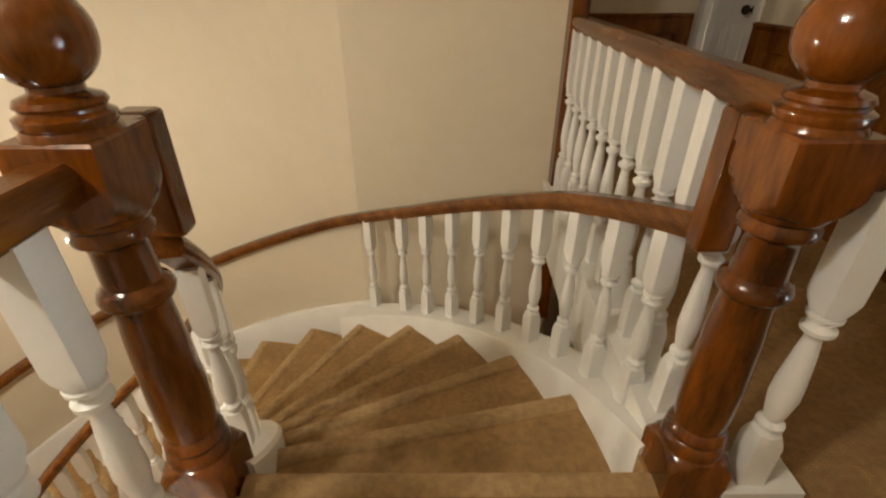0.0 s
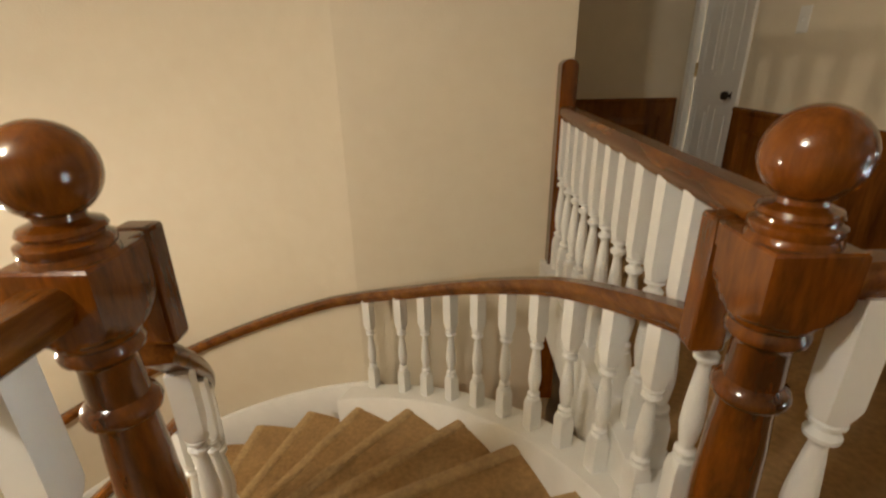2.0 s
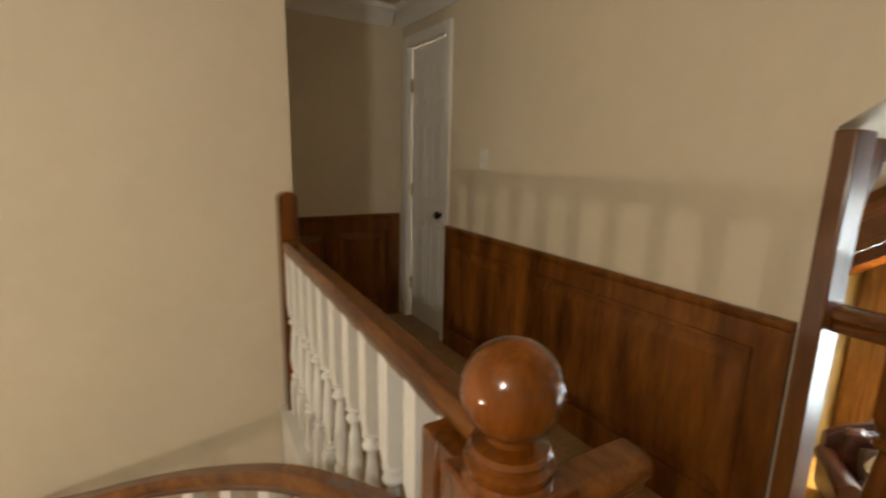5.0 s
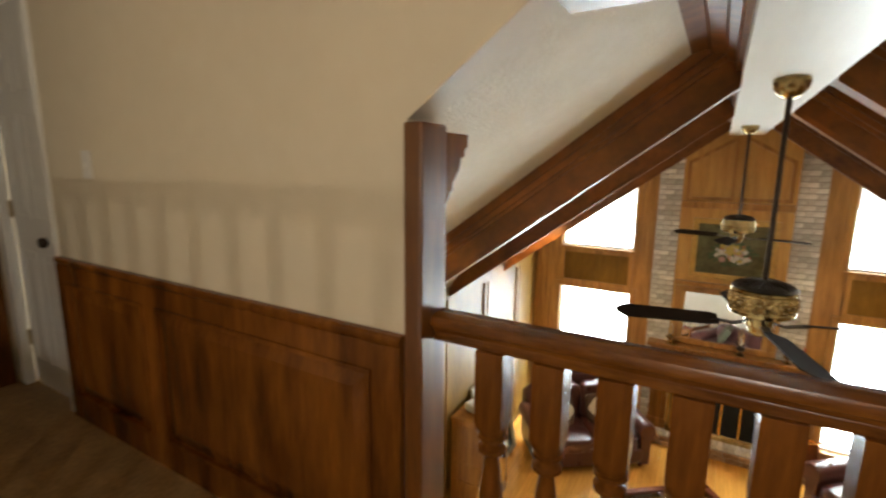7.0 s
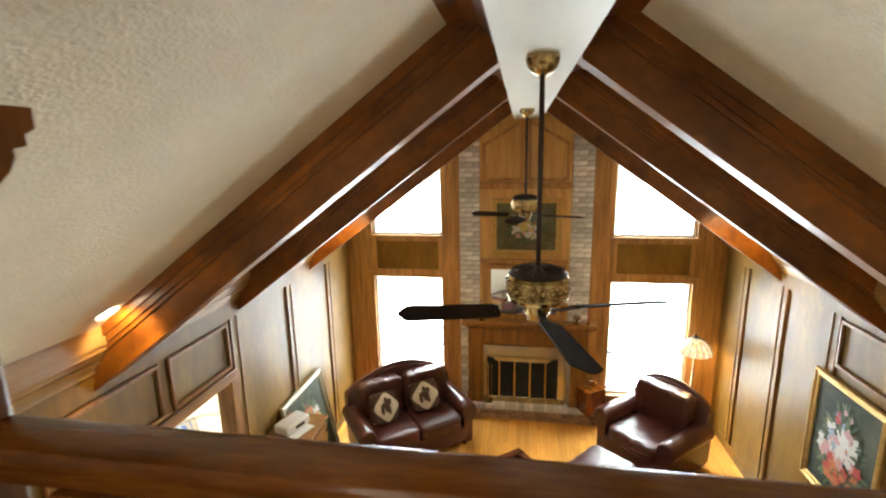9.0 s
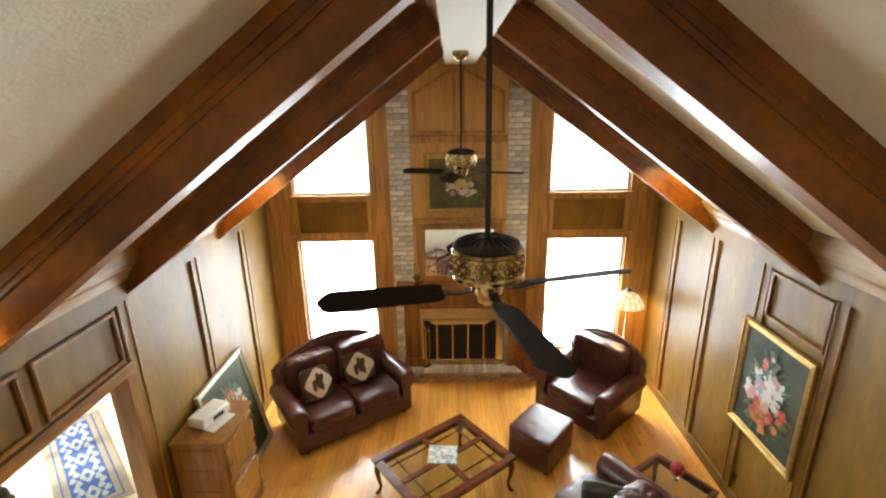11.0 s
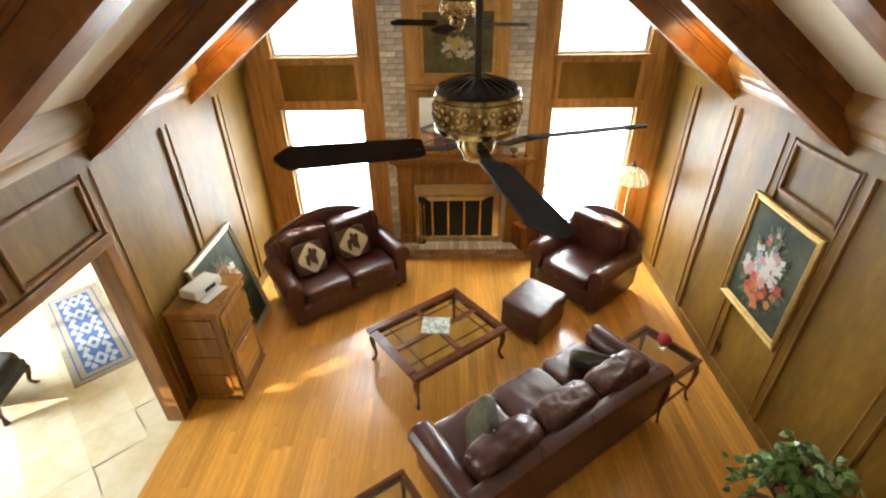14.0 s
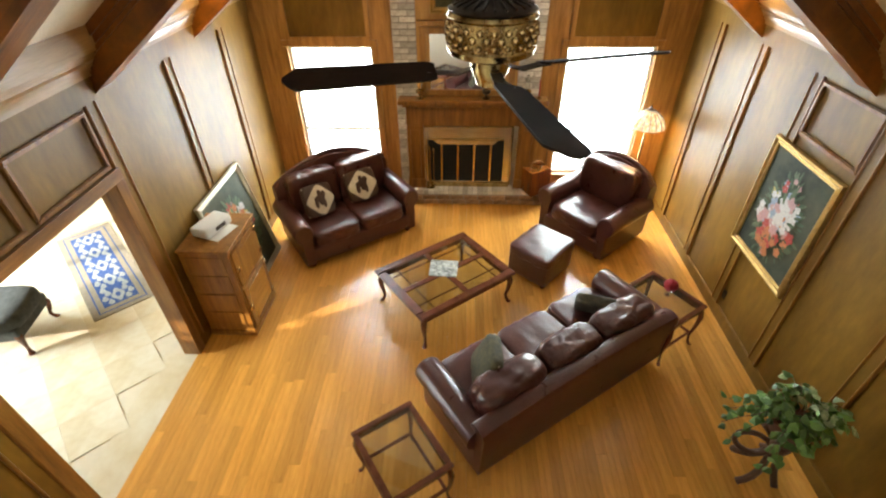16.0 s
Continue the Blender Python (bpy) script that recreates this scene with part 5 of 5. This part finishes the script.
# ---- hearth and mantel things ----
tools = thing("fire_tools", "brass fireplace tool set standing on the hearth", "fire tools", pose(8.98, 1.06, F + 0.16 + 0.062))
part("base", lathe([(0.075, 0), (0.075, 0.012), (0.03, 0.022), (0.015, 0.04)], 20), BRASS, tools)
part("stem", lathe([(0.009, 0.03), (0.009, 0.60), (0.018, 0.62), (0.004, 0.66)], 12), BRASS, tools)
for k, (x, y) in enumerate(((0.055, 0.0), (0.0, 0.055), (-0.05, -0.01), (0.0, -0.055))):
    tl = part("tool", tube([(x, y, 0.05), (x, y, 0.55)], 0.006, 6), BRASS, tools)
    part("handle", lathe([(0.006, 0.55), (0.014, 0.57), (0.014, 0.60), (0.004, 0.625)], 10, x, y), BRASS, tl)
part("ring", tube([(0.06 * math.cos(q), 0.06 * math.sin(q), 0.52) for q in [2 * math.pi * k / 16 for k in range(17)]], 0.005, 6), BRASS, tools)
lb = thing("log_box", "dark wooden hod with a brass handle on the hearth", "log box", pose(9.0, -0.42, F + 0.16 + 0.062, 0, 0, 28) @ Matrix.Scale(1.35, 4))
part("box", prism([(-0.17, 0), (0.14, 0), (0.17, 0.16), (0.05, 0.26), (-0.15, 0.26)], "y", -0.12, 0.12), NEWEL, lb)
part("lid", prism([(0.178, 0.158), (0.186, 0.168), (0.056, 0.277), (0.048, 0.266)], "y", -0.125, 0.125), NEWEL, lb)
part("handle", tube([(-0.05, -0.07, 0.26), (-0.05, -0.07, 0.31), (-0.05, 0, 0.335), (-0.05, 0.07, 0.31), (-0.05, 0.07, 0.26)], 0.008, 8), BRASS, lb)
mir = thing("mirror", "wide mirror in the chestnut overmantel", "mirror", pose(XF - 0.052, FC, -1.12))
part("glass", box((-0.006, -0.48, 0.0), (-0.001, 0.48, 0.68)), MIRROR, mir)
CHIMNEY = glass("lamp_glass", (0.9, 0.95, 0.95))
for y, tint in ((1.16, BRASS), (0.30, BRONZE), (-0.22, BRASS)):
    ol = thing("oil_lamp", "small glass oil lamp on the mantel shelf", "oil lamp", pose(XF - 0.16, y, -1.205))
    part("font", lathe([(0.05, 0), (0.05, 0.008), (0.018, 0.02), (0.018, 0.05), (0.055, 0.08), (0.055, 0.11), (0.02, 0.13)], 18), tint, ol)
    part("chimney", lathe([(0.02, 0.13), (0.036, 0.17), (0.03, 0.22), (0.02, 0.30)], 16), CHIMNEY, ol)
cd_ = thing("candle", "red taper candle in a brass holder on the mantel", "candle", pose(XF - 0.15, -0.38, -1.205))
part("holder", lathe([(0.035, 0), (0.035, 0.006), (0.01, 0.015), (0.012, 0.03)], 14), BRASS, cd_)
part("taper", lathe([(0.009, 0.02), (0.008, 0.24), (0.002, 0.25)], 10), RED, cd_)

# ---- plant ----
LEAF = mat("ivy_leaf", (0.13, 0.23, 0.035), 0.38, colour2=(0.035, 0.095, 0.016), scale=9, random_tint=0.4, coat=0.15)
LEAF_PALE = mat("variegated_leaf", (0.42, 0.46, 0.26), 0.42, colour2=(0.10, 0.19, 0.06), scale=26, random_tint=0.25)
TWIG = mat("twisted_vine_wood", (0.13, 0.055, 0.025), 0.5, vary=0.5, scale=9, bump=0.6)
TERRA = mat("terracotta", (0.19, 0.075, 0.035), 0.7, vary=0.3, scale=8, bump=0.2)
plant = thing("potted_ivy", "trailing green ivy in a pot on a twisted vine stand", "plant", pose(4.93, -1.78, F))
rnd = random.Random(11)
for k in range(4):
    a = 2 * math.pi * k / 4 + 0.5
    pts = []
    for j in range(15):
        u = j / 14
        r = 0.19 - 0.15 * math.sin(u * math.pi * 0.8) + 0.03 * math.sin(u * 8 + 2 * k)
        pts.append((r * math.cos(a + 2.2 * u), r * math.sin(a + 2.2 * u), 0.03 + 0.55 * u))
    part("stand_limb", tube(pts, 0.029 - 0.002 * k, 9), TWIG, plant)
for c, rr, tilt in (((0.03, 0.13, 0.36), 0.115, 0.5), ((-0.02, -0.11, 0.42), 0.10, -0.4)):
    loop = [(c[0] + rr * math.cos(q) * math.sin(tilt), c[1] + rr * math.cos(q) * math.cos(tilt), c[2] + rr * math.sin(q)) for q in [2 * math.pi * j / 20 for j in range(20)]]
    part("stand_loop", sweep(loop, [(0.021 * math.cos(q), 0.021 * math.sin(q)) for q in [2 * math.pi * j / 8 for j in range(8)]], plumb=False, closed=True), TWIG, plant)
part("pot", lathe([(0.08, 0.55), (0.10, 0.57), (0.135, 0.70), (0.145, 0.72), (0.135, 0.735), (0.12, 0.72)], 22), TERRA, plant)
leaf_shape = [(0, 0), (0.25, 0.42), (0.55, 0.52), (0.95, 0.36), (1.45, 0.0), (0.95, -0.36), (0.55, -0.52), (0.25, -0.42)]


def leaf_mesh(material):
    bm = bmesh.new()
    vs = [bm.verts.new((u * 0.055, v * 0.066, -0.022 * abs(v) * 2 + 0.012 * u - 0.018 * u * u)) for u, v in leaf_shape]
    mid = bm.verts.new((0.7 * 0.055, 0, 0.006))
    for i in range(8):
        bm.faces.new((vs[i], vs[(i + 1) % 8], mid))
    return mesh_of(bm, "leaf", material)


LEAF_MESH, PALE_MESH = leaf_mesh(LEAF), leaf_mesh(LEAF_PALE)
for k in range(58):
    trailing = k % 5 == 0
    a = rnd.uniform(0.3, 2.6) if trailing else rnd.uniform(0, 2 * math.pi)
    e = rnd.uniform(-0.9, -0.3) if trailing else rnd.uniform(0.0, 1.4)
    ln = rnd.uniform(0.26, 0.42) if trailing else rnd.uniform(0.10, 0.29)
    base = Vector((0.06 * math.cos(a), 0.06 * math.sin(a), 0.74))
    tip = base + Vector((math.cos(a) * math.cos(e), math.sin(a) * math.cos(e), math.sin(e))) * ln
    midp = (base + tip) / 2 + Vector((0, 0, 0.12))
    path = [base * (1 - u) ** 2 + midp * 2 * u * (1 - u) + tip * u * u for u in (0, 0.25, 0.5, 0.75, 1)]
    part("stem", tube(path, 0.0032, 4), TWIG if k % 3 == 0 else LEAF, plant)
    count = 4 if trailing else 5
    for j in range(count):
        u = 0.35 + 0.65 * j / (count - 1)
        p = base * (1 - u) ** 2 + midp * 2 * u * (1 - u) + tip * u * u
        q = rnd.uniform(0.75, 1.25)
        m = Matrix.Translation(p + Vector((rnd.uniform(-1, 1), rnd.uniform(-1, 1), rnd.uniform(-1, 1))) * 0.03) @ pose(0, 0, 0, rnd.uniform(-35, 35), rnd.uniform(-30, 55), math.degrees(a) + rnd.uniform(-90, 90)) @ Matrix.Scale(q, 4)
        part("leaf", PALE_MESH if p.y < -0.02 and p.z > 0.86 and rnd.random() < 0.6 else LEAF_MESH, None, plant, at=m)

# ---- breakfast room ----
BLUE = mat("blue_rug_wool", (0.035, 0.085, 0.26), 0.95, vary=0.3, scale=20, bump=0.6, bump_scale=220)
SAND = mat("sand_rug_wool", (0.30, 0.25, 0.18), 0.95, vary=0.25, scale=24, bump=0.6, bump_scale=220)
PALE = mat("pale_rug_wool", (0.36, 0.37, 0.37), 0.95, vary=0.25, scale=24, bump=0.6, bump_scale=220)
rug = thing("rug", "blue runner rug with pale medallions and a sand border", "rug", pose(7.30, 5.10, F, 0, 0, 45.5))
part("border", box((-1.03, -0.32, 0), (1.03, 0.32, 0.008), 0.003), SAND, rug)
part("guard_stripe", box((-0.96, -0.25, 0.0075), (0.96, 0.25, 0.0095)), BLUE, rug)
part("inner_border", box((-0.945, -0.235, 0.009), (0.945, 0.235, 0.0105)), SAND, rug)
part("field", box((-0.88, -0.18, 0.010), (0.88, 0.18, 0.012)), BLUE, rug)
for k in range(5):
    x = -0.72 + 0.36 * k
    part("medallion", prism([(x + 0.12 * math.cos(q) * (1 + 0.15 * math.cos(4 * q)), 0.062 * math.sin(q) * (1 + 0.15 * math.cos(4 * q))) for q in [2 * math.pi * j / 20 for j in range(20)]], "z", 0.0115, 0.0135), PALE, rug)
    part("medallion_core", prism([(x + 0.05 * math.cos(q), 0.026 * math.sin(q)) for q in [2 * math.pi * j / 10 for j in range(10)]], "z", 0.013, 0.0145), BLUE, rug)
    for dx, dy in ((0.18, 0.12), (0.18, -0.12), (0.0, 0.135), (0.0, -0.135), (0.09, 0.09), (0.09, -0.09), (-0.09, 0.09), (-0.09, -0.09)):
        if abs(x + dx) < 0.84:
            part("motif", prism([(x + dx + 0.056 * math.cos(q), dy + 0.030 * math.sin(q) * (1 + 0.3 * math.cos(3 * q))) for q in [2 * math.pi * j / 10 for j in range(10)]], "z", 0.0115, 0.0135), PALE, rug)
GREY = mat("grey_upholstery", (0.07, 0.077, 0.074), 0.9, colour2=(0.03, 0.034, 0.034), scale=14, bump=0.4, bump_scale=90)
bench = thing("upholstered_bench", "grey upholstered bench with dark cabriole legs", "bench", pose(6.05, 5.55, F, 0, 0, 12))
part("seat", cushion((-0.32, -0.62, 0.30), (0.32, 0.62, 0.50), 5, 6, 0.012), GREY, bench)
part("valance", box((-0.29, -0.58, 0.22), (0.29, 0.58, 0.36), 0.02), GREY, bench)
for sx in (-1, 1):
    for sy in (-1, 1):
        cabriole(sx * 0.25, sy * 0.54, 0.30, bench, sx, sy, 0.035)

# ---- outdoors ----
LAWN = mat("pale_patio", (0.45, 0.45, 0.40), 0.9, colour2=(0.30, 0.33, 0.25), scale=0.4, bump=0.3)
structure("ground", prism([(9.5, -400), (400, -400), (400, 400), (-400, 400), (-400, 8.4), (9.5, 8.4)], "z", F - 0.3, F - 0.15), LAWN, "sunlit pale ground outside the windows", "ground")
# added emissive board: whitens the window view and sends daylight in, mottled by noise
SKYGLOW = mat("glowing_backdrop", (0.9, 0.93, 0.95), 1.0)
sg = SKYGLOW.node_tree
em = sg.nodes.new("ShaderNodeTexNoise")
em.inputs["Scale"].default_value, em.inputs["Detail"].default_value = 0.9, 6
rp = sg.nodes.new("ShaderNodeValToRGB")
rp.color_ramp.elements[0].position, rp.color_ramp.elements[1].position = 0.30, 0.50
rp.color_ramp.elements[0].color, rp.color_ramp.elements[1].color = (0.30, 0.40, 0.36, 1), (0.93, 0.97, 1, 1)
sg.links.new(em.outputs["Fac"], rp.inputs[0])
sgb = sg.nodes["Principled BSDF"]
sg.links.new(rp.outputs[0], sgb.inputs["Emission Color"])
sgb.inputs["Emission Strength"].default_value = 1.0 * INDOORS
structure("backdrop", box((13.0, -12, F - 0.15), (13.1, 13, 7)), SKYGLOW, "added glowing board standing for the bright garden beyond the windows", "backdrop")

# ---- outlets ----
for x, y, s in ((6.69, YR, -1),):
    o = thing("outlet", "dark plastic wall outlet above the baseboard", "outlet", pose(x, y, F + 0.30))
    part("plate", box((-0.035, 0.0, -0.055), (0.035, 0.006, 0.055), 0.002), BRONZE, o)
    part("socket", box((-0.018, 0.005, 0.008), (0.018, 0.008, 0.038), 0.002), IRON, o)

# ---- pieces: bricks, tiles, planks ----
BL_, BH, BD = 0.20, 0.060, 0.014


def piece_mesh(name, sx, sy, sz, material, bevel=0.004):
    return mesh_of(box((-sx / 2, -sy / 2, -sz / 2), (sx / 2, sy / 2, sz / 2), bevel, 1), name, material)


BRICK_FULL, BRICK_HALF = piece_mesh("brick", BD * 2, 0.192, BH, BRICK), piece_mesh("brick", BD * 2, 0.092, BH, BRICK)
rnd = random.Random(5)
for c in (BL, BR):
    z, row = F + 0.235, 0
    while z < roof(YC + 0.95) - 0.02:
        a = c[0] + 0.004
        for w, me in (((0.2, BRICK_FULL), (0.1, BRICK_HALF)) if row % 2 else ((0.1, BRICK_HALF), (0.2, BRICK_FULL))):
            part("brick", me, None, fire, at=Matrix.Translation((XF - 0.030 - rnd.uniform(0, 0.003), a + w / 2 - 0.004, z)))
            a += w
        z, row = z + 0.072, row + 1
BRICK_TOP, BRICK_FACE = piece_mesh("brick", 0.21, 0.062, 0.062, BRICK, 0.006), piece_mesh("brick", 0.03, 0.192, 0.062, HEARTH_BRICK, 0.006)
for k in range(28):
    y = -0.605 + 0.0718 * k
    part("brick", BRICK_TOP, None, hearth, at=Matrix.Translation((8.972, y, F + 0.16 + 0.031)))
for row in range(2):
    for k in range(10):
        y = -0.54 + 0.201 * k + (0.0 if row else -0.03)
        part("brick", BRICK_FACE, None, hearth, at=Matrix.Translation((8.862, y, F + 0.04 + 0.074 * row)))
TILE_MESH = piece_mesh("tile", 0.4570, 0.4570, 0.012, TILE, 0.0015)
for i in range(20):
    for j in range(20):
        p = Matrix.Rotation(radians(45), 2) @ Vector(((i - 9.5) * 0.458, (j - 9.5) * 0.458))
        x, y = 6.1 + p.x, 5.75 + p.y
        if 3.1 < x < 9.1 and YL + 0.34 < y < 8.1:
            part("tile", TILE_MESH, None, floor_breakfast, at=pose(x, y, F - 0.006, 0, 0, 45))
bm = box((OX0, YL, F - 0.008), (OX1, YL + 0.34, F - 0.001))
structure("trim_threshold", bm, TILE, "cream stone threshold strip", "threshold")
rows_ = 56
pw = (YL - YR) / rows_
lengths = (1.15, 1.35, 1.55)
PM = {L: piece_mesh("plank", L - 0.0008, pw - 0.0006, 0.012, PLANK, 0.0006) for L in lengths}
rest = bmesh.new()
made = 0
for r in range(rows_):
    x = 2.9 - rnd.uniform(0, 1.1)
    y = YR + pw * (r + 0.5)
    while x < XF:
        L = rnd.choice(lengths)
        if x + L > XF:
            add_box(rest, (x, y - pw / 2 + 0.0007, F - 0.008), (XF, y + pw / 2 - 0.0007, F))
        elif x + L < 4.0 or made >= 300:
            add_box(rest, (x, y - pw / 2 + 0.0007, F - 0.008), (x + L - 0.0016, y + pw / 2 - 0.0007, F))
        else:
            part("plank", PM[L], None, floor, at=Matrix.Translation((x + L / 2, y, F - 0.006)))
            made += 1
        x += L
part("plank_field", rest, PLANK, floor, "honey oak floor strips")["kind"] = "stuff"
structure("floor_stairwell", box((-2.9, YR, F - 0.008), (2.78, YL, F)), PLANK, "honey oak floor at the foot of the stairs", "floor")
